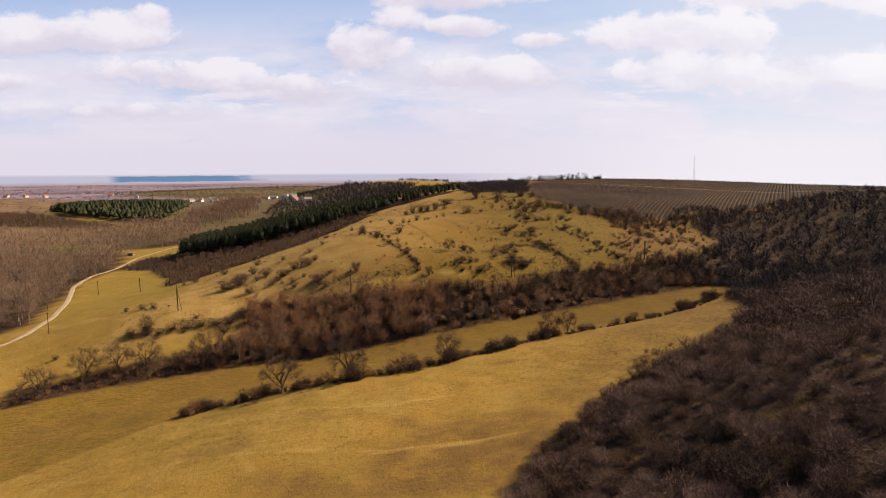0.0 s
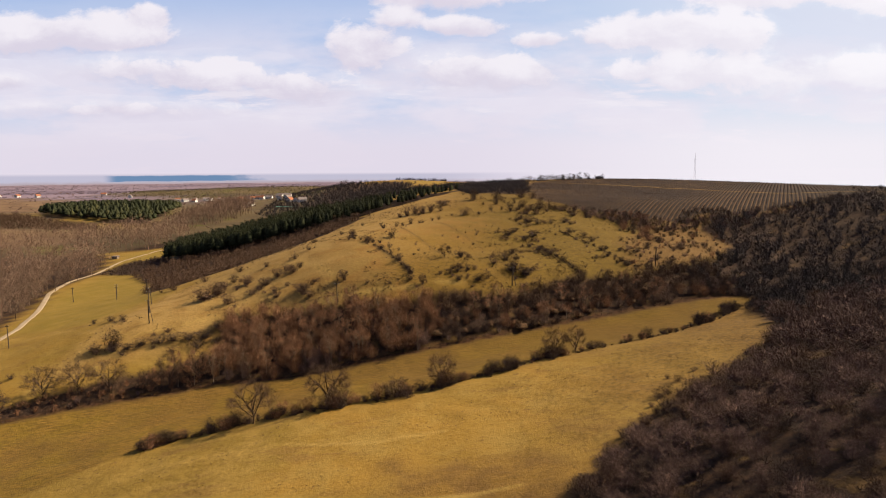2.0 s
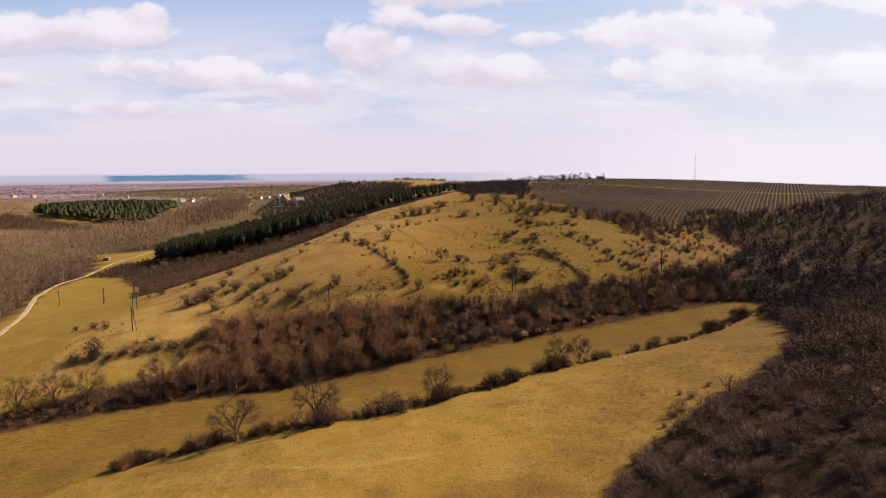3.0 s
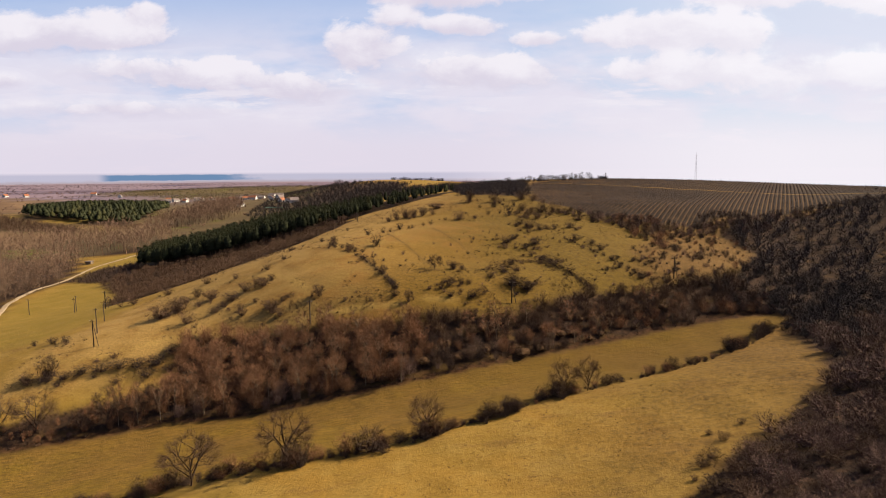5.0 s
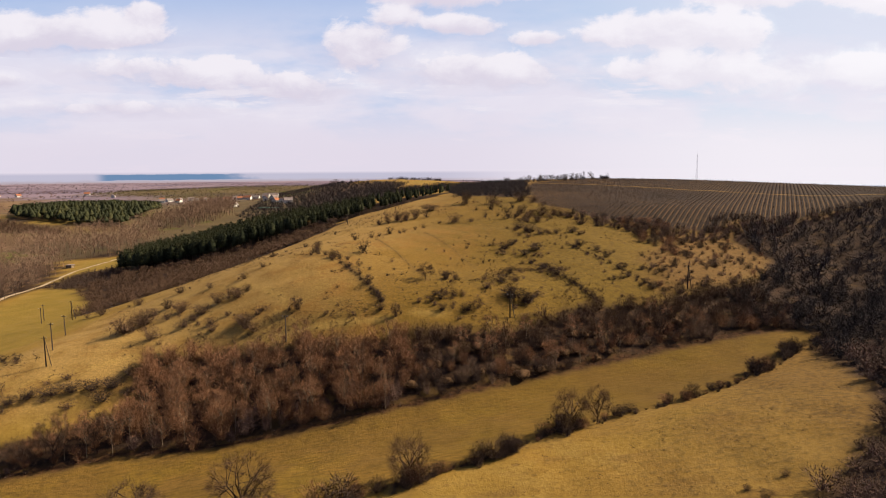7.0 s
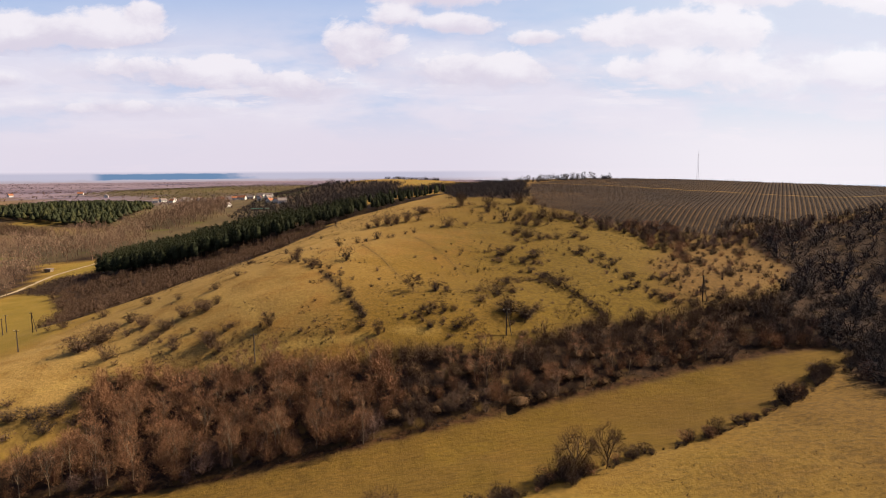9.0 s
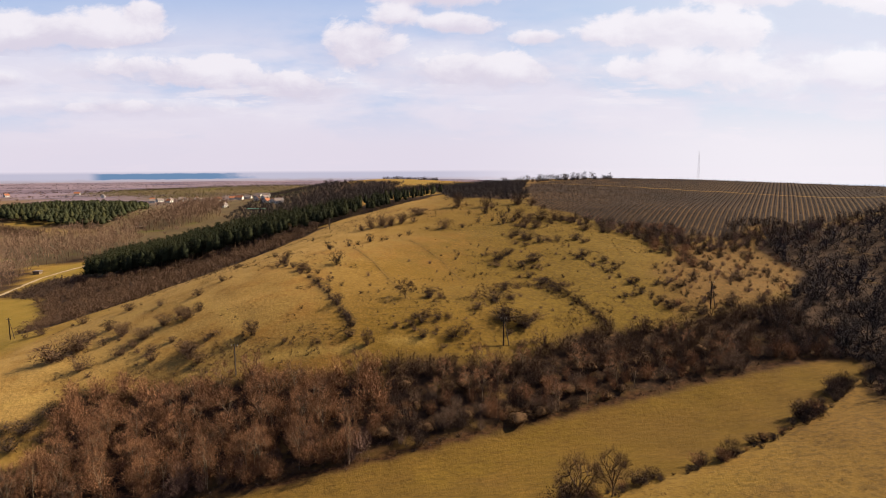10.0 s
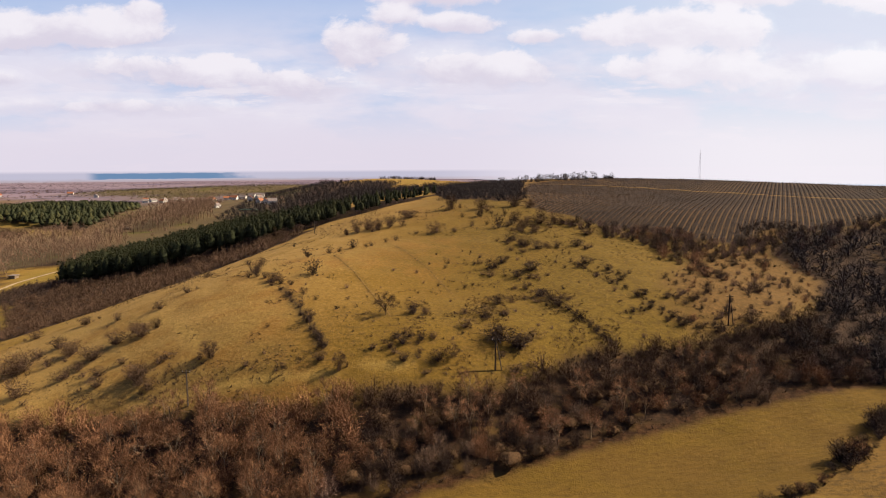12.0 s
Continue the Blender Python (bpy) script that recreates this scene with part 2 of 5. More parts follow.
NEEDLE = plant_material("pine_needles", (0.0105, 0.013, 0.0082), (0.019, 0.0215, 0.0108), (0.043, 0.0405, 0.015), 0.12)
STRAW = plant_material("dry_grass", (0.1232, 0.07084, 0.0231), (0.1694, 0.104, 0.03465), (0.2156, 0.1386, 0.05236), 0.2)
CLAY = plain_material("track_gravel", (0.15, 0.112, 0.072), (0.20, 0.155, 0.106), 0.6, 0.95)
DRY_GRASS = plain_material("dry_grass_path", (0.078, 0.05, 0.017), (0.10, 0.066, 0.024), 0.7, 0.95)
ROW_GRASS = plain_material("dry_row_grass", (0.0185, 0.0112, 0.0068), (0.056, 0.032, 0.0135), 0.012, 0.95)
POLE = plain_material("weathered_timber", (0.019, 0.0142, 0.011), (0.036, 0.027, 0.021), 3.0)
STEEL = plain_material("galvanised_steel", (0.2495, 0.2441, 0.2549), (0.3049, 0.2941, 0.3049), 0.5, 0.5, 0.3)
PLASTER = plain_material("white_plaster", (0.27, 0.26, 0.245), (0.35, 0.34, 0.32), 0.4)
TILE = plain_material("clay_roof_tiles", (0.13, 0.052, 0.03), (0.185, 0.08, 0.045), 0.5)
TILE_GREY = plain_material("grey_roof", (0.08855, 0.07207, 0.06653), (0.1332, 0.1109, 0.1055), 0.5)
PANE = plain_material("dark_window_glass", (0.01663, 0.0194, 0.02495), (0.02772, 0.03049, 0.03604), 0.5, 0.1)
GREEN_SHEET = plain_material("green_sheet_roof", (0.05544, 0.1663, 0.1332), (0.07777, 0.1994, 0.1555), 0.3, 0.5)
DITCH_SOIL = plain_material("bare_ditch_soil", (0.045, 0.028, 0.0095), (0.088, 0.052, 0.0165), 0.8, 0.95)
OLIVE = plant_material("olive_scrub", (0.026, 0.024, 0.0105), (0.050, 0.043, 0.017), (0.085, 0.07, 0.026), 0.03)
# mauve because distance haze is put into the twig colour
HAZED_BELT = plant_material("hazed_bare_wood", (0.046, 0.034, 0.040), (0.066, 0.050, 0.058), (0.09, 0.068, 0.074))


# ---- relief ----
HILLS = []


def hill(x, y, across, along, turn, height):
    HILLS.append((x, y, across, along, turn, height))


hill(-9.2, 268.4, 39.3, 49.3, 1.108, 36.34)
hill(-32, 490.5, 90.5, 120.4, 0.608, 27.97)
hill(209.8, 642, 160.1, 263.6, 0.17, 43.77)
hill(233.2, 106.7, 88, 170.2, -0.788, 26.54)
hill(65.5, 71, 62.2, 104, -0.863, 24.27)
hill(-37.6, 126.8, 55.3, 49.2, 0.429, 23.79)
hill(20.2, 229.5, 61.5, 23.3, 0.189, -20.41)
hill(-39.5, 799.1, 114.3, 310.3, 0.375, 26.48)
hill(-112.3, 244.8, 28.1, 23.8, 0.147, 8.81)
hill(161, 297.7, 57.8, 37.6, 1.369, -14.33)
hill(62.3, 100.1, 24, 23.7, 0.354, 6.82)
hill(262.2, 345.7, 32.7, 76.2, 0.073, 4.04)
hill(495.5, 220, 215.8, 290.5, -0.158, 36.17)
hill(4.8, 282.3, 38.6, 23.8, 0.212, -18.86)
hill(83.4, 326.8, 81, 57.9, 0.4, 18.78)
hill(-21.6, 111.8, 83, 48.4, -0.27, -20.84)
hill(108.2, 1179.9, 209.2, 257.4, 0.406, 25.79)
hill(299.4, -72.1, 250.5, 95.9, 0.158, 47.76)
hill(653.4, 620.9, 207.6, 418, 0.169, 38.47)
hill(-65, 348.8, 99.9, 41.2, 0.649, 13.2)
hill(105.2, 334.1, 40, 30.5, -0.215, -7.43)
hill(-525.6, 807.5, 152.3, 92.8, 0.203, 14.86)
hill(-430, 920, 80, 80, 0, 10)
hill(-430, 1700, 260, 110, 0.1, 15)
hill(-90, 1230, 130, 120, 0, 20)


def value_noise(x, y, size, seed):
    """Smooth lattice noise, -1 to 1."""
    x, y = np.asarray(x, float) / size, np.asarray(y, float) / size
    i, j = np.floor(x), np.floor(y)
    f, g = x - i, y - j
    f, g = f * f * (3 - 2 * f), g * g * (3 - 2 * g)

    def corner(a, b):
        h = np.sin(a * 127.1 + b * 311.7 + seed * 74.7) * 43758.5453
        return (h - np.floor(h)) * 2 - 1

    return ((corner(i, j) * (1 - f) + corner(i + 1, j) * f) * (1 - g) + (corner(i, j + 1) * (1 - f) + corner(i + 1, j + 1) * f) * g)


def smooth(v, lo, hi):
    v = np.clip((v - lo) / (hi - lo), 0, 1)
    return v * v * (3 - 2 * v)


def ground_z(x, y):
    """Height of the land."""
    x, y = np.asarray(x, float), np.asarray(y, float)
    z = -1.798 + 0.01653 * np.clip(y - 500, 0, 1200)
    for cx, cy, a, b, turn, h in HILLS:
        c, s = math.cos(turn), math.sin(turn)
        dx, dy = x - cx, y - cy
        z = z + h * np.exp(-0.5 * (((c * dx + s * dy) / a) ** 2 + ((c * dy - s * dx) / b) ** 2))
    out = np.hypot(x, y)
    z = z + 0.22 * value_noise(x, y, 7, 1) + 0.10 * value_noise(x, y, 3.1, 2)
    z = z + 2.0 * smooth(out, 500, 900) * value_noise(x, y, 160, 3)
    return z


def ground_at(x, y):
    return float(ground_z(x, y))


def edge_distance(poly, x, y):
    """Distance to a closed outline, positive inside."""
    x, y = np.asarray(x, float), np.asarray(y, float)
    best, odd = np.full(x.shape, 1e9), np.zeros(x.shape, bool)
    for (ax, ay), (bx, by) in zip(poly, poly[1:] + poly[:1]):
        t = np.clip(((x - ax) * (bx - ax) + (y - ay) * (by - ay)) / ((bx - ax) ** 2 + (by - ay) ** 2), 0, 1)
        best = np.minimum(best, np.hypot(x - ax - t * (bx - ax), y - ay - t * (by - ay)))
        if ay != by:
            odd ^= ((ay > y) != (by > y)) & (x < (bx - ax) * (y - ay) / (by - ay) + ax)
    return np.where(odd, best, -best)


# outlines of the land, in plan
LOW_EDGE = [(-139, 190), (-110, 202.5), (-68, 214.5), (-46, 214), (-33, 215), (-11.6, 218), (12.5, 223.8), (39, 233), (70, 243.8), (102, 251.8), (114, 254)]
TOP_EDGE = [(112, 283), (90, 272), (75, 265), (50, 259.5), (28, 248), (5, 244), (-18, 242), (-45, 244), (-66, 248), (-79, 250),
            (-74, 230), (-98, 219), (-145, 202)]
THICKET = LOW_EDGE + TOP_EDGE
WOOD_EDGE = [(2, 66), (7.5, 90), (11, 98.5), (18, 111), (33, 131), (47, 146), (57, 153.5), (67, 162), (76, 169.5), (86.5, 180), (94, 196), (100.5, 213), (106.5, 236), (116, 250), (104, 255), (94, 267), (104, 277), (113, 285),
             (126, 300), (140, 320), (131, 343), (155, 368), (196, 374), (240, 396)]
WOOD = WOOD_EDGE + [(330, 400), (340, 200), (200, 40), (40, 20)]
STRIP = LOW_EDGE + [(116, 247), (101, 236), (82, 220), (62, 206), (36, 197), (1, 177), (-27, 172), (-46, 172), (-72, 166), (-110, 130), (-190, 130)]
VINEYARD = [(56, 398), (62, 386), (78, 363), (95, 354), (126, 347), (147, 370), (167, 369), (204, 384), (260, 396), (420, 430),
            (420, 700), (170, 690), (84, 600), (66, 505)]
PLOUGH = [(-758, 1084), (-649, 1004), (-690, 1150), (-763, 1310), (-990, 1536), (-1100, 1500), (-1100, 1150)]
VALLEY_SCRUB = [(-1300, 900), (-560, 560), (-300, 560), (-250, 640), (-215, 640), (-190, 800), (-180, 1250), (-200, 1850), (-1000, 1900), (-1700, 1700)]
DARK_BELT = [(-600, 745), (-500, 722), (-430, 720), (-385, 720), (-392, 742), (-450, 765), (-510, 800), (-620, 850)]
TRAILS = [[(-45, 128), (-30, 124.5), (-12, 120), (3, 119.5), (14, 120)], [(-44, 128), (-40, 122), (-38, 118)], [(-32, 150), (-24, 147), (-12, 145), (2, 147)],
          [(-150, 262), (-128, 246), (-108, 238), (-80, 250), (-60, 246), (-38, 247), (-12, 247), (10, 250)], [(-108, 238), (-112, 222), (-130, 212)],
          [(-100, 300), (-80, 296), (-55, 280), (-40, 262)]]
SOUTH_SIDE = [(-128, 218), (-66, 236), (-18, 238), (28, 246), (75, 263), (114, 282), (142, 320), (131, 345), (95, 354), (62, 384), (56, 398),
              (60, 480), (20, 480), (-60, 440), (-95, 345), (-118, 300)]
MEADOW = [(-139, 262), (-120, 300), (-165, 430), (-215, 540), (-240, 575), (-275, 560), (-262, 530), (-232, 455), (-230, 391), (-200, 314), (-182, 270)]
LEFT_WOOD = [(-186, 246), (-182, 274), (-200, 314), (-228, 385), (-236, 425), (-236, 455), (-268, 535), (-310, 585), (-400, 606), (-480, 606), (-480, 250)]
GREEN_FIELD = [(-680, 1060), (-420, 815), (-335, 770), (-340, 750), (-393, 745), (-456, 765), (-600, 860), (-720, 1000)]
STUBBLE = [(-560, 640), (-480, 612), (-400, 612), (-352, 640), (-372, 715), (-430, 720), (-520, 722), (-600, 740)]
SCRUB_EAST = [(62, 371), (75, 363), (92, 359), (106, 353), (122, 349), (139, 356), (160, 370), (200, 385), (240, 397), (240, 386), (205, 374), (166, 355), (151, 345), (131, 340), (112, 330), (92, 334), (76, 346), (64, 360)]
PINE_BELT = [(-196, 470), (-170, 462), (-133, 452), (-102, 452), (-78, 452), (-52, 448), (-26, 452), (5, 470), (18, 492), (-20, 500), (-70, 490),
             (-110, 505), (-150, 520), (-205, 520)]
PINE_WOOD = [(-647, 1043), (-475, 790), (-405, 775), (-345, 765), (-358, 870), (-420, 1050), (-540, 1190), (-680, 1230)]
WOOD_FAR = [(-480, 606), (-400, 606), (-330, 630), (-385, 696), (-480, 690), (-600, 702), (-600, 640)]
TRACK_SCRUB = [(-232, 448), (-236, 500), (-212, 508), (-166, 430), (-164, 412), (-206, 432)]
POPLARS = [(-296, 735), (-262, 772), (-250, 860), (-292, 985), (-335, 960), (-310, 850), (-322, 760)]
WOOD_BEHIND = [(-296, 575), (-265, 568), (-240, 576), (-240, 650), (-300, 735), (-360, 720), (-370, 640)]
SCRUB_HILL = [(-236, 830), (-150, 700), (-60, 560), (-10, 540), (30, 560), (10, 700), (-30, 830), (-60, 930), (-40, 1080), (-130, 1140), (-180, 1235), (-290, 1230), (-260, 980)]
PINE_SHADE_SCRUB = [(-152, 338), (-130, 328), (-112, 345), (-92, 380), (-66, 402), (-44, 440), (-78, 452), (-133, 452), (-196, 470), (-196, 420), (-165, 380)]
VILLAGE_HILL = [(-860, 1600), (-560, 1400), (-420, 1440), (-250, 1350), (-180, 1600), (-300, 1850), (-800, 1850)]
CREST_SCRUB = [(20, 440), (50, 418), (58, 425), (65, 505), (80, 590), (60, 640), (30, 620), (8, 530)]
EAST_SLOPE = [(76, 272), (95, 275), (112, 284), (126, 300), (140, 320), (134, 344), (152, 371), (126, 349), (104, 342), (94, 318), (80, 300)]
# lines of old field banks across the hill: place and half width of the bushes on them
HEDGE_DARK = [
    (-26.9, 287.3, 1.4), (-24.6, 282.7, 1.2), (-22.2, 278.1, 1.3), (-19.9, 273.4, 1.2), (-17.8, 268.8, 1.4), (-16, 265.2, 1.2),
    (-14.1, 261.5, 1.3), (-12.6, 258.4, 1.3), (-11.3, 256.3, 1.4), (-10, 254.1, 1.5),
]
HEDGE_MID = [
    (43.6, 289.1, 1.7), (45, 283.9, 1.8), (46.7, 279.3, 1.8), (48, 276.7, 1.6), (49.3, 273.6, 1.6), (50.6, 272, 1.4),
    (51.8, 269.9, 1.4), (52.8, 267.2, 1.5), (54.3, 265.6, 1.4), (55.5, 264, 1.5), (57.1, 262.9, 1.7),
]
HEDGE_EAST = [
    (56.5, 314.3, 1.4), (59.1, 310.1, 1.6), (61.4, 303.9, 1.4), (63.8, 298.3, 1.3), (66.6, 291, 1.3), (68.7, 286.4, 1.3),
    (70.9, 282.7, 1.1), (72.9, 279, 1.2), (75.5, 274.7, 1.4),
]
DITCHES = [[(0.6, 332.8), (6, 320), (12.5, 307.5), (18.9, 289.9)], [(-18.2, 318.6), (-12, 306), (-6.5, 295.3), (0, 278), (3.6, 266.6)]]


def ground():
    near_x = np.concatenate([np.arange(-150, -70, 2.0), np.arange(-70, 40, 1.0), np.arange(40, 241, 2.0)])
    near_y = np.concatenate([np.arange(80, 110, 2.0), np.arange(110, 165, 1.0), np.arange(165, 481, 2.0)])
    reach = np.cumsum(2.0 * 1.09 ** np.arange(1, 60))
    xs = np.concatenate([-150 - reach[reach < 3700][::-1], near_x, 240 + reach[reach < 3700]])
    ys = np.concatenate([80 - reach[reach < 700][::-1], near_y, 480 + reach[reach < 3700]])
    gx, gy = np.meshgrid(xs, ys)
    gz = ground_z(gx, gy)
    w, h = len(xs), len(ys)
    me = bpy.data.meshes.new("ground")
    i = (np.arange(h - 1)[:, None] * w + np.arange(w - 1)[None]).ravel()
    fill_mesh(me, np.stack([gx.ravel(), gy.ravel(), gz.ravel()], -1), np.stack([i, i + 1, i + w + 1, i + w], -1), True)

    def zone(name, value):
        me.attributes.new(name, "FLOAT", "POINT").data.foreach_set("value", np.clip(value, 0, 1).ravel().astype(np.float32))

    wob = 1.6 * value_noise(gx, gy, 9, 5) + 0.8 * value_noise(gx, gy, 4, 6)
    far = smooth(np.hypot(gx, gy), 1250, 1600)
    zone("shaded_litter", np.max([smooth(edge_distance(p, gx, gy) + wob, -2.0, 3.0) for p in
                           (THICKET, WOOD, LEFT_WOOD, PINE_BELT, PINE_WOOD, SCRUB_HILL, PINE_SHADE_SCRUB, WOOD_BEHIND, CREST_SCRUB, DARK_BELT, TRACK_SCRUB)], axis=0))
    shaded_verge = np.zeros(gx.shape)
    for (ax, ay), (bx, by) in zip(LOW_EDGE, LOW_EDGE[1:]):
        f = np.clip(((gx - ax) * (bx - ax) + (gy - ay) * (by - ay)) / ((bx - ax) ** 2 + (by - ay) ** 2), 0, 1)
        shaded_verge = np.maximum(shaded_verge, 1 - smooth(np.hypot(gx - ax - f * (bx - ax), gy - ay - f * (by - ay) - 0.8) + 0.3 * wob, 0.5, 2.0))
    zone("shaded_verge", shaded_verge)
    zone("tired", smooth(value_noise(gx, gy, 26, 41) + 0.5 * value_noise(gx, gy, 9, 42) + 0.9 - 1.3 * np.hypot((gx - 6) / 55, (gy - 116) / 26), -0.2, 0.7))
    zone("soil", smooth(edge_distance(VINEYARD, gx, gy) + wob, -1.5, 2.5))
    # pasture and strip turn darker towards the right
    zone("darker_right", smooth(gx + 14 * value_noise(gx, gy, 16, 17), -20, 50))
    # meadow grass turns darker and browner towards the right
    zone("browner_right", smooth(gx + 20 * value_noise(gx, gy, 14, 19), 5, 85))
    zone("strip", smooth(edge_distance(STRIP, gx, gy), -1.0, 1.5))
    zone("pasture", smooth(edge_distance(SOUTH_SIDE, gx, gy) + wob, -6, 6))
    zone("tussock", smooth(value_noise(gx, gy, 30, 8) + 0.9 * smooth(60 - gy + 0.15 * gx, -225, -195), 0.1, 0.9))
    zone("meadow", np.maximum(np.maximum(smooth(edge_distance(MEADOW, gx, gy) + wob, -5, 12), 0.8 * smooth(edge_distance(GREEN_FIELD, gx, gy), -8, 10)), 0.25 * smooth(edge_distance(VILLAGE_HILL, gx, gy) + 12 * wob, -20, 30)))
    olive = smooth(edge_distance(VILLAGE_HILL, gx, gy) + 12 * wob, -20, 30)
    plough = np.maximum(smooth(edge_distance(PLOUGH, gx, gy), -6, 12), 0.8 * smooth(edge_distance(STUBBLE, gx, gy), -6, 12))
    zone("plough", plough)
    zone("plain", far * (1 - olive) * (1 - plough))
    # dry pasture turns paler towards the left
    zone("paler_left", smooth(-gx + 0.25 * (gy - 250), -5, 75))
    furrow = np.zeros(gx.shape)
    for rows in (HEDGE_DARK, HEDGE_MID, HEDGE_EAST, DITCHES[0], DITCHES[1]):
        for (ax, ay), (bx, by) in zip([q[:2] for q in rows], [q[:2] for q in rows[1:]]):
            f = np.clip(((gx - ax) * (bx - ax) + (gy - ay) * (by - ay)) / ((bx - ax) ** 2 + (by - ay) ** 2), 0, 1)
            deep = 0.3 if rows in DITCHES else 1.0
            furrow = np.maximum(furrow, deep * (1 - smooth(np.hypot(gx - ax - f * (bx - ax), gy - ay - f * (by - ay)), 0.3, 1.6)))
    zone("furrow", furrow)
    zone("shaded_bracken", 0.85 * smooth(edge_distance(EAST_SLOPE, gx, gy) + 2 * wob, -6, 5))
    zone("rough", smooth(edge_distance(VALLEY_SCRUB, gx, gy) + 4 * wob, -15, 15) * (1 - 0.9 * smooth(edge_distance(GREEN_FIELD, gx, gy), -8, 10)))
    trail = np.zeros(gx.shape)
    for line in TRAILS:
        for (ax, ay), (bx, by) in zip(line, line[1:]):
            f = np.clip(((gx - ax) * (bx - ax) + (gy - ay) * (by - ay)) / ((bx - ax) ** 2 + (by - ay) ** 2), 0, 1)
            trail = np.maximum(trail, 1 - smooth(np.hypot(gx - ax - f * (bx - ax), gy - ay - f * (by - ay)) + 0.2 * wob, 0.2, 1.1))
    zone("trail", trail)
    me.materials.append(GROUND)
    tagged(new("ground", me), "rolling pasture, bare woods and far plain in early spring", "ground", kind="structure")


def fill_mesh(me, verts, faces, soft=False):
    """A mesh from arrays: n x 3 places, m x k corners."""
    verts, faces = np.asarray(verts, np.float32), np.asarray(faces, np.int32)
    k = faces.shape[1]
    me.vertices.add(len(verts))
    me.vertices.foreach_set("co", verts.ravel())
    me.loops.add(faces.size)
    me.loops.foreach_set("vertex_index", faces.ravel())
    me.polygons.add(len(faces))
    me.polygons.foreach_set("loop_start", np.arange(0, faces.size, k, dtype=np.int32))
    if soft:
        me.polygons.foreach_set("use_smooth", np.ones(len(faces), bool))
    me.update(calc_edges=True)
    me.validate()
    return me


ground()


# ---- plants ----
def slivers(at, way, length, width, rng, bend=0.0):
    """Twigs or blades: one long thin triangle each, from arrays of feet and directions."""
    n = len(at)
    side = np.cross(way, rng.normal(size=(n, 3)))
    side /= np.linalg.norm(side, axis=1, keepdims=True) + 1e-9
    half = side * np.asarray(width).reshape(-1, 1) / 2
    tip = at + way * np.asarray(length).reshape(-1, 1)
    tip[:, 2] -= bend * np.asarray(length)
    return np.stack([at - half, at + half, tip], 1).reshape(-1, 3)


def unit(v):
    return v / (np.linalg.norm(v, axis=-1, keepdims=True) + 1e-9)


def limb(a, b, ra, rb):
    """A three-sided tapering stem from a to b: six vertices, in triangles."""
    d = unit(b - a)
    e = unit(np.cross(d, (0.31, 0.52, 0.8)))
    f = np.cross(d, e)
    ring = [math.cos(k * 2.0944) * e + math.sin(k * 2.0944) * f for k in range(3)]
    lo, hi = [a + ra * q for q in ring], [b + rb * q for q in ring]
    out = []
    for k in range(3):
        m = (k + 1) % 3
        out += [lo[k], lo[m], hi[m], lo[k], hi[m], hi[k]]
    return out


def soup(name, tris, material):
    """A mesh of loose triangles."""
    tris = np.asarray(tris, float).reshape(-1, 3)
    me = fill_mesh(bpy.data.meshes.new(name), tris, np.arange(len(tris)).reshape(-1, 3))
    me.materials.append(material)
    return me


def plant_mesh(name, form, material):
    """A plant's mesh: loose twigs, and the soft-shaded mass of brush in its heart."""
    if not isinstance(form, tuple):
        return soup(name, form, material)
    twigs, heart, faces = form
    k = len(twigs)
    me = fill_mesh(bpy.data.meshes.new(name), np.concatenate([twigs, heart]), np.concatenate([np.arange(k).reshape(-1, 3), faces + k]), True)
    me.materials.append(material)
    return me


def heart_mass(lumps, sizes, middle, segs, rings, low, rng):
    """The closed outline of overlapping lumps as seen from their middle, as a round mesh: places and triangles."""
    lumps = lumps - middle
    ways, faces = [], []
    for j in range(rings + 1):
        up = math.pi * (j / rings) - math.pi / 2
        for i in range(segs):
            a = 2 * math.pi * (i + 0.5 * (j % 2)) / segs + rng.normal() * 0.06
            ways.append((math.cos(a) * math.cos(up), math.sin(a) * math.cos(up), math.sin(up)))
    ways = np.array(ways)
    along = ways @ lumps.T
    gap = np.sum(lumps ** 2, 1)[None] - along ** 2
    far = np.where(gap < sizes[None] ** 2, along + np.sqrt(np.maximum(sizes[None] ** 2 - gap, 0)), 0.12)
    reach = np.maximum(far.max(1), 0.12) * rng.uniform(0.9, 1.08, len(ways))
    at = middle + ways * reach[:, None]
    at[:, 2] = np.maximum(at[:, 2], low)
    for j in range(rings):
        for i in range(segs):
            a, b = j * segs + i, j * segs + (i + 1) % segs
            c, d = a + segs, b + segs
            if j > 0:
                faces.append((a, b, d))
            if j < rings - 1:
                faces.append((a, d, c))
    return at, np.array(faces)


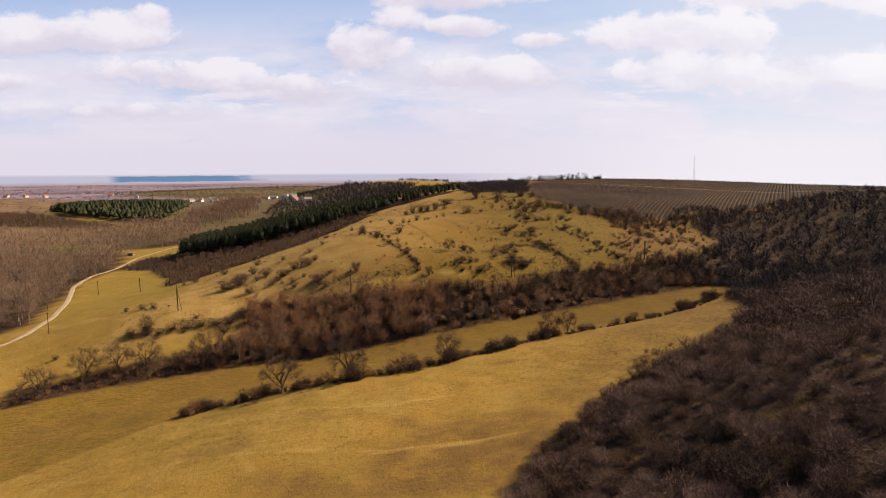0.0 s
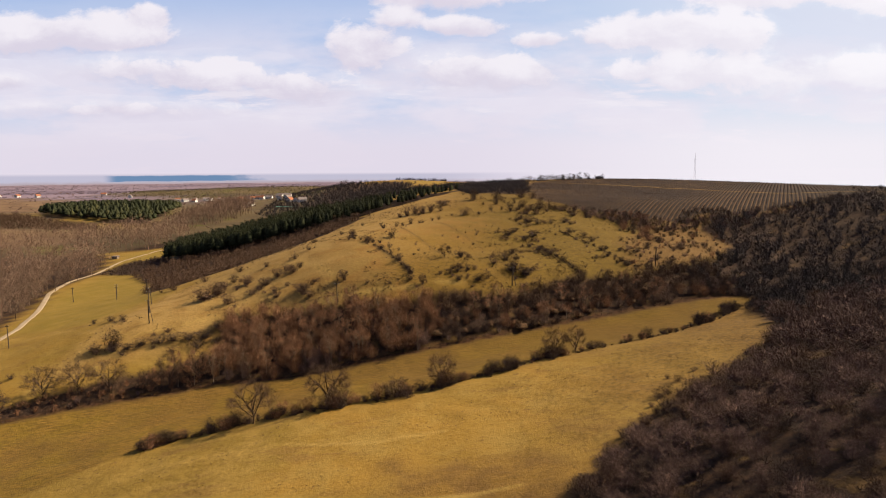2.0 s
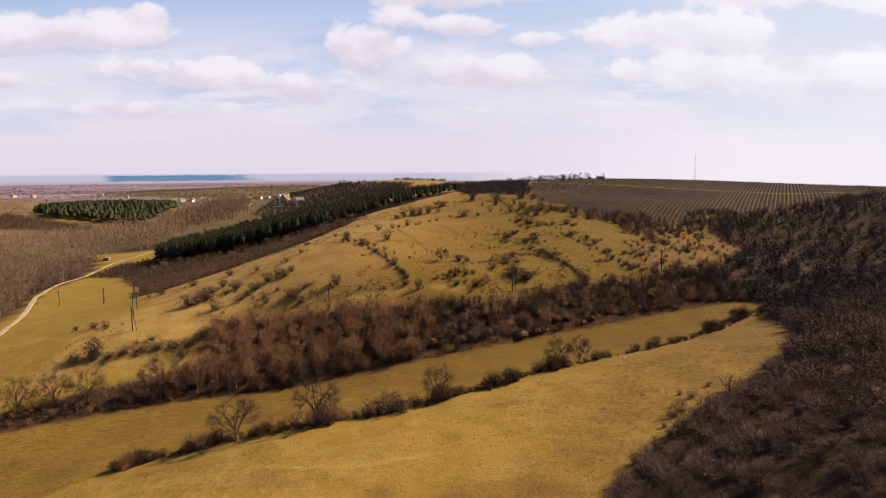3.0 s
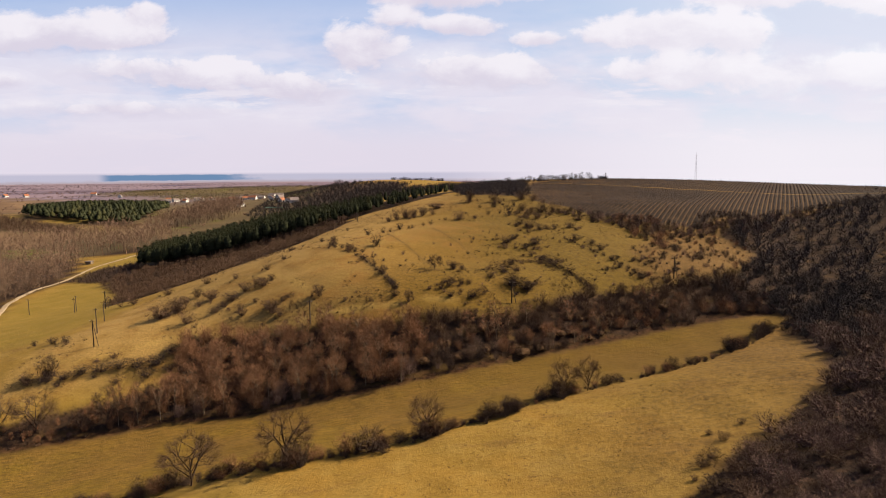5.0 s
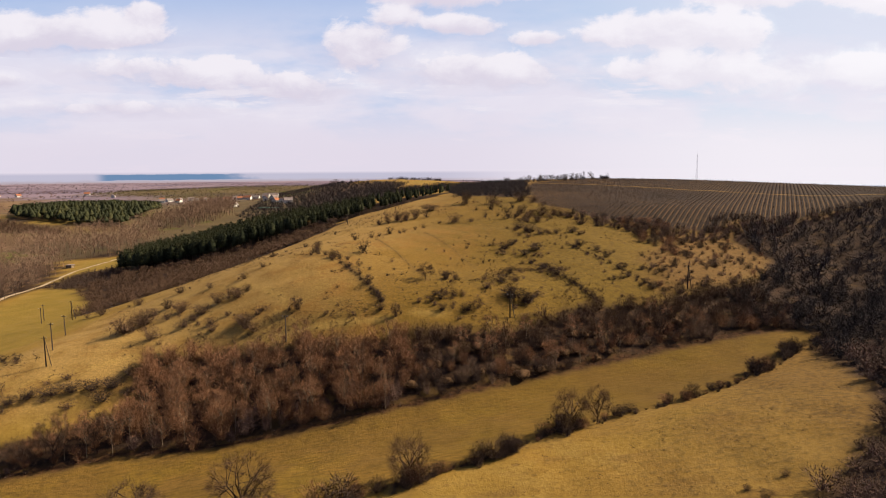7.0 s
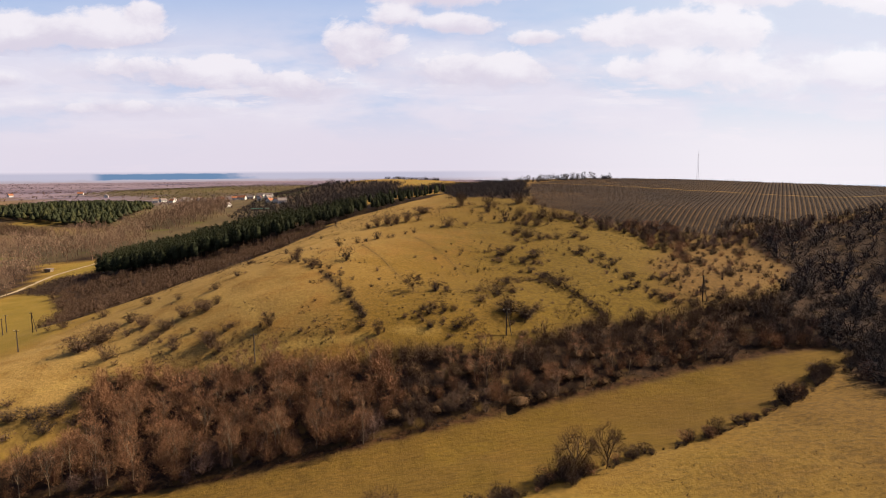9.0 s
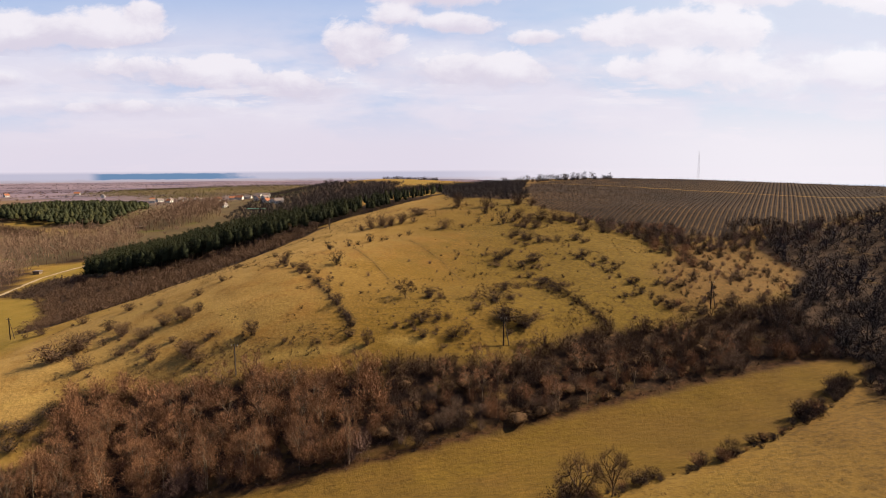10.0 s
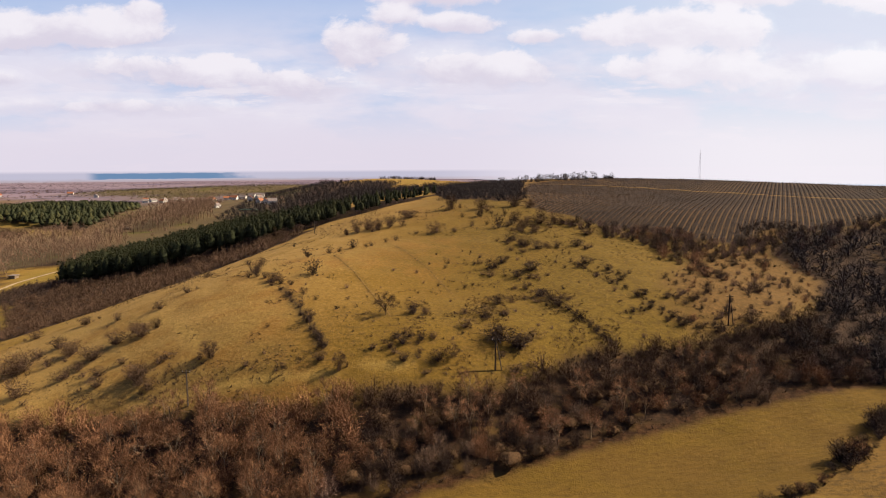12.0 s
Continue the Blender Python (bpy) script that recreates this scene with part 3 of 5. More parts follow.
def shrub_form(seed, twigs, wide, plumes, mass=0.2, thin=1.0, reach=1.0, upright=0.5):
    """A leafless shrub one metre high: stems fan out from the root to plumes of brush that close to a lumpy dome,
    dense in its heart and feathery outside."""
    rng = np.random.default_rng(seed)
    stems, feet, ways = [], [], []
    for k in range(plumes):
        a = k * 2.4 + rng.uniform(-0.4, 0.4)
        out = math.sqrt((k + 0.6) / plumes) * rng.uniform(0.75, 1.1)
        rise = math.sqrt(max(0.0, 1.08 - out * out)) * rng.uniform(0.66, 1.0)
        foot = np.array([math.cos(a) * out * wide * 0.62, math.sin(a) * out * wide * 0.62, 0.14 + 0.48 * rise])
        if k % 2 == 0:
            stems += limb(np.array([0.0, 0.0, -0.04]), foot, 0.013 * thin, 0.006 * thin)
        feet.append(foot)
        ways.append(unit(np.array([math.cos(a) * out, math.sin(a) * out, upright + 0.9 * rise])))
    feet, ways = np.array(feet), np.array(ways)
    sizes = rng.uniform(0.16, 0.28, plumes) * (0.6 + 0.7 * wide)
    i = rng.integers(0, plumes, twigs)
    ball = unit(rng.normal(size=(twigs, 3)) + 0.5 * ways[i])
    root = feet[i] + ball * sizes[i][:, None] * rng.uniform(0.1, 0.85, (twigs, 1))
    root[:, 2] = np.maximum(root[:, 2], 0.03)
    # one in five shoots rises from the ground round the root
    low = np.arange(twigs) % 5 == 0
    spread = rng.uniform(0.25, 0.75, twigs)[:, None]
    root = np.where(low[:, None], np.concatenate([root[:, :2] * spread, root[:, 2:] * 0.15], 1), root)
    way = unit(0.95 * ball + 0.55 * ways[i] + rng.normal(size=(twigs, 3)) * 0.4)
    way[:, 2] = np.where(way[:, 2] < -0.2, -way[:, 2], way[:, 2])
    brush = slivers(root, way, reach * rng.uniform(0.07, 0.22, twigs) * np.where(low, 1.5, 1.0), rng.uniform(0.008, 0.02, twigs) * thin, rng)
    # the dense inside: short stout branchwork crossing every way
    core = int(twigs * mass)
    k = rng.integers(0, plumes, core)
    root = feet[k] * rng.uniform(0.35, 0.95, (core, 1)) * (1, 1, 0.85) + rng.normal(size=(core, 3)) * 0.06
    root[:, 2] = np.maximum(root[:, 2], 0.0)
    inside = slivers(root, unit(rng.normal(size=(core, 3)) + (0, 0, 0.5)), rng.uniform(0.10, 0.2, core), rng.uniform(0.016, 0.036, core) * thin, rng)
    return np.concatenate([np.array(stems), brush, inside])


def tree_tris(seed, spread=0.36, clear=0.22, limbs=5, twigs=420, lift=0.60, fine=1.0, forks=(4, 3), low=-0.35, stout=1.0):
    """A leafless tree one metre high: trunk, limbs forking twice out to a rounded crown, and its brush."""
    rng = np.random.default_rng(seed)
    heart, size = np.array([0.0, 0.0, lift]), np.array([spread, spread, 0.97 - lift])
    fork = np.array([rng.normal() * 0.012, rng.normal() * 0.012, clear])
    wood = limb(np.array([0.0, 0.0, -0.03]), fork, 0.014 * stout, 0.0105 * stout)
    feet, ways = [], []
    for k in range(limbs):
        a = k * 2.4 + rng.uniform(-0.3, 0.3)
        rise = low + (0.95 - low) * (k + 0.5) / limbs
        d = unit(np.array([math.cos(a), math.sin(a), rise]))
        base = fork + (heart - fork) * (0.65 * k / limbs)
        mid = heart + d * size * 0.42 * rng.uniform(0.85, 1.15) - (0, 0, 0.05)
        wood += limb(base, mid, 0.0075 * stout, 0.0048 * stout)
        for j in range(forks[0]):
            d2 = unit(d + rng.normal(size=3) * 0.5)
            end = heart + d2 * size * rng.uniform(0.62, 0.8)
            wood += limb(mid, end, 0.004 * stout, 0.0024 * stout)
            for i in range(forks[1]):
                d3 = unit(d2 + rng.normal(size=3) * 0.38)
                tip = heart + d3 * size * rng.uniform(0.84, 1.0)
                wood += limb(end, tip, 0.0022, 0.001)
                for f in (0.0, 0.35, 0.7, 1.0):
                    feet.append(end + (tip - end) * f)
                    ways.append(unit(d3 * size + (0, 0, 0.08)))
            feet.append((mid + end) / 2)
            ways.append(d2)
    feet, ways = np.array(feet), np.array(ways)
    i = rng.integers(0, len(feet), twigs)
    way = unit(ways[i] + rng.normal(size=(twigs, 3)) * 0.55 + (0, 0, 0.1))
    brush = slivers(feet[i] + rng.normal(size=(twigs, 3)) * 0.02, way, rng.uniform(0.05, 0.15, twigs), rng.uniform(0.003, 0.0065, twigs) * fine, rng)
    return np.array(wood), brush


def pine_form(seed, sprays, segs=9, rings=7):
    """A pine one metre high: a straight trunk, and a ragged cone of needle clumps round its dense inside."""
    rng = np.random.default_rng(seed)
    wood = limb(np.array([0, 0, -0.03]), np.array([0, 0, 0.95]), 0.014, 0.004)
    n = 22
    h = 0.26 + 0.66 * (np.arange(n) + rng.random(n)) / n
    out = ((1.0 - h) ** 0.55 * 0.19 + 0.016) * rng.uniform(0.6, 1.15, n)
    a = np.arange(n) * 2.4 + rng.uniform(-0.5, 0.5, n)
    lumps = np.stack([np.cos(a) * out, np.sin(a) * out, h], 1)
    sizes = 0.035 + 0.33 * out + 0.02 * rng.random(n)
    at, faces = heart_mass(lumps * (0.55, 0.55, 0.97), sizes * 0.75, np.array([0, 0, 0.52]), segs, rings, 0.2, rng)
    i = rng.integers(0, n, sprays)
    ball = unit(rng.normal(size=(sprays, 3)) + (0, 0, 0.2))
    root = lumps[i] + ball * sizes[i][:, None] * rng.uniform(0.2, 1.0, (sprays, 1))
    way = unit(ball + 0.7 * unit(lumps[i] * (1, 1, 0)) + (0, 0, 0.35) + rng.normal(size=(sprays, 3)) * 0.3)
    spray = slivers(root, way, rng.uniform(0.03, 0.075, sprays), rng.uniform(0.014, 0.03, sprays) * math.sqrt(420 / sprays) ** 0.6, rng)
    return np.array(wood), (spray, at, faces)


WIDTHS = (0.6, 0.7, 0.52, 0.8)
NEAR_FORMS = [shrub_form(5 + k, 1250, w, 20, 0.22, 0.54, 0.62) for k, w in enumerate(WIDTHS)]
MID_FORMS = [shrub_form(15 + k, 600, w, 16, 0.4, 0.78, 0.70) for k, w in enumerate(WIDTHS)]
SHRUB_FORMS = [shrub_form(1 + k, 290, w, 14, 0.45, 1.1, 0.85) for k, w in enumerate(WIDTHS)]
TINY_FORMS = [shrub_form(85 + k, 150, w, 8, 0.6, 1.5, 0.95) for k, w in enumerate(WIDTHS)]
BRUSH_FORMS = [shrub_form(11 + k, 90, w, 8, 0.35, 1.75, 0.9) for k, w in enumerate((0.6, 0.7, 0.54))]
LOW_FORMS = [shrub_form(81 + k, 34, w, 5, 0.5, 2.2, 1.0) for k, w in enumerate((0.6, 0.75, 0.9))]
CLUMPS = [shrub_form(64 + k, 34, 0.7, 6, 0.5, 2.8, 1.0) for k in range(3)]
TUSSOCKS = [shrub_form(61 + k, 14, 0.8, 3, 0.7, 3.4, 1.0) for k in range(3)]
SHRUBS = {}
for tone, m in (("brown", TWIG), ("red", TWIG_RED), ("tan", TWIG_PALE), ("dark", TWIG_DARK), ("umber", UMBER)):
    SHRUBS[tone] = [plant_mesh(f"shrub_{tone}", f, m) for f in NEAR_FORMS]
    SHRUBS[tone + "_low"] = [plant_mesh(f"low_bush_{tone}", f, m) for f in SHRUB_FORMS]
    SHRUBS[tone + "_tiny"] = [plant_mesh(f"tiny_bush_{tone}", f, m) for f in TINY_FORMS]
    SHRUBS[tone + "_mid"] = [plant_mesh(f"bush_{tone}", f, m) for f in MID_FORMS]
BROAD = [tree_tris(s, 0.46, 0.10, 10, 4200, 0.52, 0.56, (4, 3), -0.8, 1.5) for s in (21, 22, 23)]
SLIM = [tree_tris(s, 0.26, 0.26, 5, 1500, 0.60, 0.62, (3, 2)) for s in (31, 32, 33)]
TALL = [tree_tris(s, 0.34, 0.20, 6, 850, 0.58, 1.0, (3, 2)) for s in (41, 42, 43)]
FAR_TREES = [tree_tris(s, 0.38, 0.20, 4, 120, 0.58, 2.8, (2, 1)) for s in (44, 45, 46)]
PINES = [pine_form(s, 400) for s in (51, 52, 53)]
FORMS = {}
for kind, forms, bark, twig in (("broad", BROAD, TWIG_DARK, UMBER), ("crest", TALL, TWIG_DARK, TWIG_DARK), ("slim", SLIM, BARK_PALE, TWIG_RED), ("tall", TALL, BARK, TWIG_PALE),
                                ("silver", TALL, BARK_PALE, TWIG_PALE)):
    FORMS[kind] = [(soup("trunk", a, bark), soup("crown", b, twig)) for a, b in forms]
FORMS["pine"] = [(soup("trunk", a, BARK), plant_mesh("crown", b, NEEDLE)) for a, b in PINES]


def stand(x, y, height, width, turn, sink=0.05):
    return Matrix.Translation((x, y, ground_at(x, y) - sink)) @ Matrix.Rotation(turn, 4, "Z") @ Matrix.Diagonal((width, width, height, 1))


def shrub(x, y, radius, height, rng, tone="brown", label="", group="", name="thorn_bush"):
    """One leafless bush, standing on the land."""
    k = rng.integers(0, 4)
    ob = new(name, SHRUBS[tone + ("" if name == "shrub" or (y < 190 and x < -60) else "_tiny" if name in ("small_bush", "skyline_bush") else "_low" if name in ("scrub_bush", "slope_bush") else "_mid")][k])
    ob.matrix_basis = stand(x, y, height, radius / (0.66, 0.75, 0.6, 0.84)[k], rng.uniform(0, 6.28))
    return tagged(ob, label or "leafless brown bush on dry pasture", "bush", group)


def tree(kind, x, y, height, width, rng, label, group="", name="tree"):
    """One tree: trunk with limbs, and crown."""
    trunk, crown = FORMS[kind][rng.integers(0, 3)]
    ob = new(name)
    ob.matrix_basis = stand(x, y, height, width, rng.uniform(0, 6.28), 0.1)
    for part_name, me in (("trunk", trunk), ("crown", crown)):
        new(part_name, me).parent = ob
    return tagged(ob, label, "tree", group)


def scatter(poly, gap, rng, margin=0.0):
    """Uneven places inside an outline, about gap metres apart."""
    px, py = zip(*poly)
    gx, gy = np.meshgrid(np.arange(min(px), max(px), gap), np.arange(min(py), max(py), gap))
    x, y = gx.ravel() + rng.uniform(-0.55, 0.55, gx.size) * gap, gy.ravel() + rng.uniform(-0.55, 0.55, gx.size) * gap
    keep = edge_distance(list(poly), x, y) > margin
    return x[keep], y[keep]


def thick_stuff(name, forms, x, y, height, width, material, rng, label, category="bushes"):
    """Uncounted growth: many plants in one mesh."""
    z = ground_z(x, y) - 0.05
    pick = rng.integers(0, len(forms), len(x))
    blades, masses, faces, count = [], [], [], 0
    for k, form in enumerate(forms):
        twigs, heart, tri = form if isinstance(form, tuple) else (form, np.zeros((0, 3)), np.zeros((0, 3), int))
        i = np.flatnonzero(pick == k)
        a = rng.uniform(0, 6.28, len(i))
        c, s = np.cos(a)[:, None], np.sin(a)[:, None]
        w, h = width[i][:, None], height[i][:, None]
        for part, out in ((twigs, blades), (heart, masses)):
            vx = (c * part[:, 0] - s * part[:, 1]) * w + x[i][:, None]
            vy = (s * part[:, 0] + c * part[:, 1]) * w + y[i][:, None]
            out.append(np.stack([vx, vy, part[:, 2] * h + z[i][:, None]], -1).reshape(-1, 3))
        faces.append((tri[None] + (count + np.arange(len(i)) * len(heart))[:, None, None]).reshape(-1, 3))
        count += len(i) * len(heart)
    return tagged(new(name, plant_mesh(name, (np.concatenate(blades), np.concatenate(masses), np.concatenate(faces)), material)), label, category, kind="stuff")


def in_view(x, y, slack=12.0):
    """The wedge of land that the flight looks over."""
    return (np.abs(x) < 0.72 * y + slack) & (y > 45)


# wood on the slope to the right: brush in front, larger rounded crowns further up
rng = np.random.default_rng(7)
x, y = scatter(WOOD, 3.9, rng, 1.2)
keep = in_view(x, y) & (np.hypot(x, y) < 165)
fx, fy = scatter(WOOD, 4.9, rng, 0.6)
far = in_view(fx, fy) & (np.hypot(fx, fy) >= 165)
x, y = np.concatenate([x[keep], fx[far]]), np.concatenate([y[keep], fy[far]])
edge = edge_distance(WOOD, x, y)
h = (2.6 + 3.2 * rng.random(len(x)) + 1.0 * value_noise(x, y, 14, 4)) * np.clip(0.42 + edge / 9, 0.42, 1.0)
h = np.where(np.hypot(x, y) > 165, h * rng.uniform(0.9, 1.65, len(x)), h)
near = np.argsort(np.hypot(x - 10, y - 40))[:230]
for i in near:
    shrub(x[i], y[i], 0.74 * h[i], h[i], rng, ("brown", "umber", "brown", "brown", "dark")[rng.integers(0, 5)],
          "leafless brown shrub in dense hillside scrub", "scrub on the wooded slope", "shrub")
rest = np.ones(len(x), bool)
rest[near] = False
# further up the slope the twigs with shade in their colour take over
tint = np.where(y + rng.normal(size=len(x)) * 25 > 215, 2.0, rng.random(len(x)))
for m, lo, hi in ((TWIG, 0, 0.68), (UMBER, 0.68, 0.88), (TWIG_DARK, 0.88, 1.01), (TWIG_FAR_SHADE, 1.5, 2.5)):
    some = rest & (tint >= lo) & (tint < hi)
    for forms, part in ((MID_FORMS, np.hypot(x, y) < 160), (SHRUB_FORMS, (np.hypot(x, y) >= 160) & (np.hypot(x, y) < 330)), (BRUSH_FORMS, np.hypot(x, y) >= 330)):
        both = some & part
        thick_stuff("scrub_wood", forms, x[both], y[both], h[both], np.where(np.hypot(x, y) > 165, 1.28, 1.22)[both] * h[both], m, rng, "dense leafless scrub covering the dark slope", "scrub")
x, y = scatter(WOOD, 4.2, rng, 1.0)
side = ~in_view(x, y)
h = rng.uniform(2.5, 5.5, len(x))
thick_stuff("scrub_wood", LOW_FORMS, x[side], y[side], h[side], 1.2 * h[side], TWIG, rng, "dense leafless scrub covering the dark slope", "scrub")
# low growth added in a dark tone, as the shade between shrubs
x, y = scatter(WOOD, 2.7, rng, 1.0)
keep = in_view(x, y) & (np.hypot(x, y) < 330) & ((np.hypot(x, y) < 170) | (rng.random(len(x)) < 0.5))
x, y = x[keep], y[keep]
thick_stuff("wood_undergrowth", LOW_FORMS, x, y, rng.uniform(0.8, 2.0, len(x)), rng.uniform(1.8, 3.0, len(x)) * np.where(np.hypot(x, y) > 170, 1.5, 1.0), TWIG_DARK, rng, "brambles and dead stems under hillside scrub, dark as painted shade", "undergrowth")

for x, y, h in ((46.5, 147.5, 3.2), (48.8, 149.8, 2.9), (53.5, 156.2, 2.3), (52.5, 159.8, 1.3), (59.5, 162, 1.4), (43.5, 143.5, 1.2)):
    shrub(x, y, 1.0 * h, h, rng, "umber", "low leafless shrub at the meadow's edge", "scrub on the wooded slope", "shrub")

# thicket along the foot of the hill
x, y = scatter(THICKET, 3.3, rng, 1.1)
h = np.where(x < 0, 6.0, 5.0) + rng.uniform(-1.5, 1.7, len(x))
h = np.where(x < -76, rng.uniform(1.3, 3.2, len(x)) * np.where(x < -94, 1.0, 1.6), h)
front = np.argsort(y - 0.25 * x)[:150]
for i in front:
    tone = ("red", "brown", "red")[rng.integers(0, 3)] if x[i] < 0 else ("red", "tan", "red", "tan", "dark")[rng.integers(0, 5)]
    shrub(x[i], y[i], 0.55 * h[i], h[i], rng, tone, "tangled leafless shrub in a reddish-brown thicket", "thicket at the foot of the hill", "thicket_shrub")
rest = np.ones(len(x), bool)
rest[front] = False
for m, west in ((TWIG_RED, True), (UMBER, False)):
    some = rest & ((x < 0) == west)
    thick_stuff("thicket", SHRUB_FORMS, x[some], y[some], h[some], 0.86 * h[some], m, rng, "reddish-brown leafless thicket at the foot of a hill", "thicket")
# edge brush; further in, its dark tone stands in for shade in gaps
x, y = scatter(THICKET, 2.4, rng, 0.1)
thick_stuff("undergrowth", LOW_FORMS, x, y, rng.uniform(0.6, 2.0, len(x)), rng.uniform(1.6, 3.0, len(x)), TWIG_DARK, rng, "dark brambles and painted shade under the thicket", "undergrowth")
x, y = scatter([(-75, 216), (-30, 218), (-5, 226), (-6, 238), (-40, 239), (-70, 230)], 5.6, rng)
for i in range(len(x)):
    tree("slim", x[i], y[i], rng.uniform(8, 11), rng.uniform(9, 11), rng, "slender leafless tree with pale trunk in a thicket", "slender trees in the thicket")

x, y = scatter([(100, 256), (115, 251), (124, 252), (124, 264), (100, 270)], 3.0, rng)
for i in range(len(x)):
    h = rng.uniform(2.2, 4.2)
    shrub(x[i], y[i], 0.6 * h, h, rng, ("brown", "dark")[rng.integers(0, 2)], "leafless shrub where thicket and wood meet", "thicket at the foot of the hill", "thicket_shrub")

x, y = scatter([(0, 226), (40, 234), (95, 254), (82, 262), (40, 248), (5, 238)], 8.5, rng)
for i in range(len(x)):
    h = rng.uniform(5.5, 8.5)
    tree("slim", x[i], y[i], h, 1.2 * h, rng, "small bare tree rising from a thicket", "slender trees in the thicket")


def mound_form(seed, strands=700):
    """A shrub buried under dry creeper, one metre high: strands hang down over lumps of a dome."""
    r = np.random.default_rng(seed)
    lumps = np.array([[0.0, 0.0, 0.55], [0.28, 0.1, 0.4], [-0.22, 0.22, 0.42], [-0.1, -0.3, 0.38], [0.2, -0.25, 0.3]]) + r.normal(size=(5, 3)) * 0.05
    size = np.array([0.42, 0.32, 0.32, 0.34, 0.28])
    at, faces = heart_mass(lumps * 0.7, 0.65 * size, np.array([0, 0, 0.35]), 12, 8, 0.02, r)
    i = r.integers(0, 5, strands)
    out = unit(r.normal(size=(strands, 3)) * (1, 1, 0.9) + (0, 0, 0.5))
    root = lumps[i] + out * size[i][:, None] * r.uniform(0.9, 1.02, (strands, 1))
    root[:, 2] = np.maximum(root[:, 2], 0.16)
    fall = unit(out * (0.9, 0.9, 0.2) + r.normal(size=(strands, 3)) * 0.35 - (0, 0, 0.75))
    return slivers(root, fall, r.uniform(0.08, 0.18, strands), r.uniform(0.01, 0.024, strands), r), at, faces


MOUNDS = [plant_mesh("creeper_mound", mound_form(k), CREEPER) for k in (91, 92, 93)]
x, y = scatter([(-8, 224), (30, 230), (60, 243), (95, 254), (88, 264), (55, 252), (20, 240), (-6, 236)], 4.6, rng)
for i in np.flatnonzero(rng.random(len(x)) < 0.55):
    h = rng.uniform(1.8, 4.0)
    ob = new("creeper_mound", MOUNDS[rng.integers(0, 3)])
    ob.matrix_basis = stand(x[i], y[i], h, h * rng.uniform(0.9, 1.5), rng.uniform(0, 6.28))
    tagged(ob, "rounded tan mound of dry creeper over a shrub", "bush", "creeper mounds in the thicket")

# trees with pale trunks along the strip field
for x, y, r, h in [
    (-82.1, 213.7, 4.1, 15.7), (-77.1, 214.2, 3.6, 14.7), (-71.5, 215.3, 3.7, 13.8), (-68.7, 218.4, 3.3, 13), (-62.7, 216.8, 3.2, 13.5), (-55.3, 217.9, 3.5, 14.2),
    (-35, 219.2, 3.3, 16.7), (-24.4, 219.9, 3.3, 15.8), (-16.6, 219.9, 3, 14.9), (-46.4, 219, 3.4, 14.8), (-6.6, 220, 2.9, 14),
]:
    tree("slim", x, y, min(h, 12), 2.6 * r, rng, "slender leafless tree with pale bark", "pale trees by the strip field")
for x, y, r, h in [
    (-130.4, 196.4, 6.2, 14.5), (-121.6, 208.3, 8.1, 14.8), (-111.8, 210.4, 5.5, 13.7), (-102.4, 211, 7.2, 13.5), (-90.9, 211.5, 3.6, 8.6), (-84.5, 213.6, 4.7, 12),
    (-76.7, 216.7, 4.3, 12.8),
]:
    tree("broad", x, y, min(h, 12) * 0.92, min(2.0 * r, min(h, 12) * 1.05), rng, "bare rounded tree in a field-edge row", "trees at the field edge")

# hedge between the two meadows
HEDGE = [(-72, 165.5), (-64, 168), (-46, 171.5), (-27, 171.5), (-13, 173), (1, 176), (20, 186), (36, 196), (50, 202), (62, 206), (82, 219.5), (101, 236), (116, 246)]
for (ax, ay), (bx, by) in zip(HEDGE, HEDGE[1:]):
    bulk = 1.0 if ax < -40 else 1.25 if ax < -10 else 1.05 if ax < 25 else 0.7 if ax < 75 else 1.15
    n = int(math.hypot(bx - ax, by - ay) / (0.6 if ax < -40 else 0.85 if ax < 25 else 1.2))
    for k in range(n):
        f = (k + rng.random()) / n
        h = rng.uniform(1.8, 4.0) * bulk * (0.95 + 0.5 * math.sin(0.45 * (ax + f * (bx - ax))))
        shrub(ax + f * (bx - ax) + rng.normal() * 1.1 * bulk, ay + f * (by - ay) + rng.normal() * 1.1 * bulk, h * 0.75, h, rng, ("dark", "dark", "red", "dark", "dark")[rng.integers(0, 5)],
              "low dark leafless shrub in a field hedge", "hedge between the meadows", "hedge_shrub")
for x, y, r, h in [
    (-45.2, 169.5, 7.3, 11.9), (-27.1, 172.3, 5.7, 12.8), (1.3, 178.3, 4.3, 9.6), (33.2, 193.7, 4, 9.8), (39.2, 196.3, 3.1, 9.2), (63.3, 207, 2.8, 5.2),
    (85.4, 222.2, 4.8, 6.1), (103.4, 238.4, 2.4, 5.7),
]:
    if h < 7:
        shrub(x, y, r * 1.05, h * 0.95, rng, "dark", "tall round dark bush in a field hedge", "hedge between the meadows", "hedge_shrub")
    else:
        tree("broad", x, y, h * 0.95, min(2.15 * r, h * 1.1), rng, "bare spreading tree in a field hedge", "hedge trees")

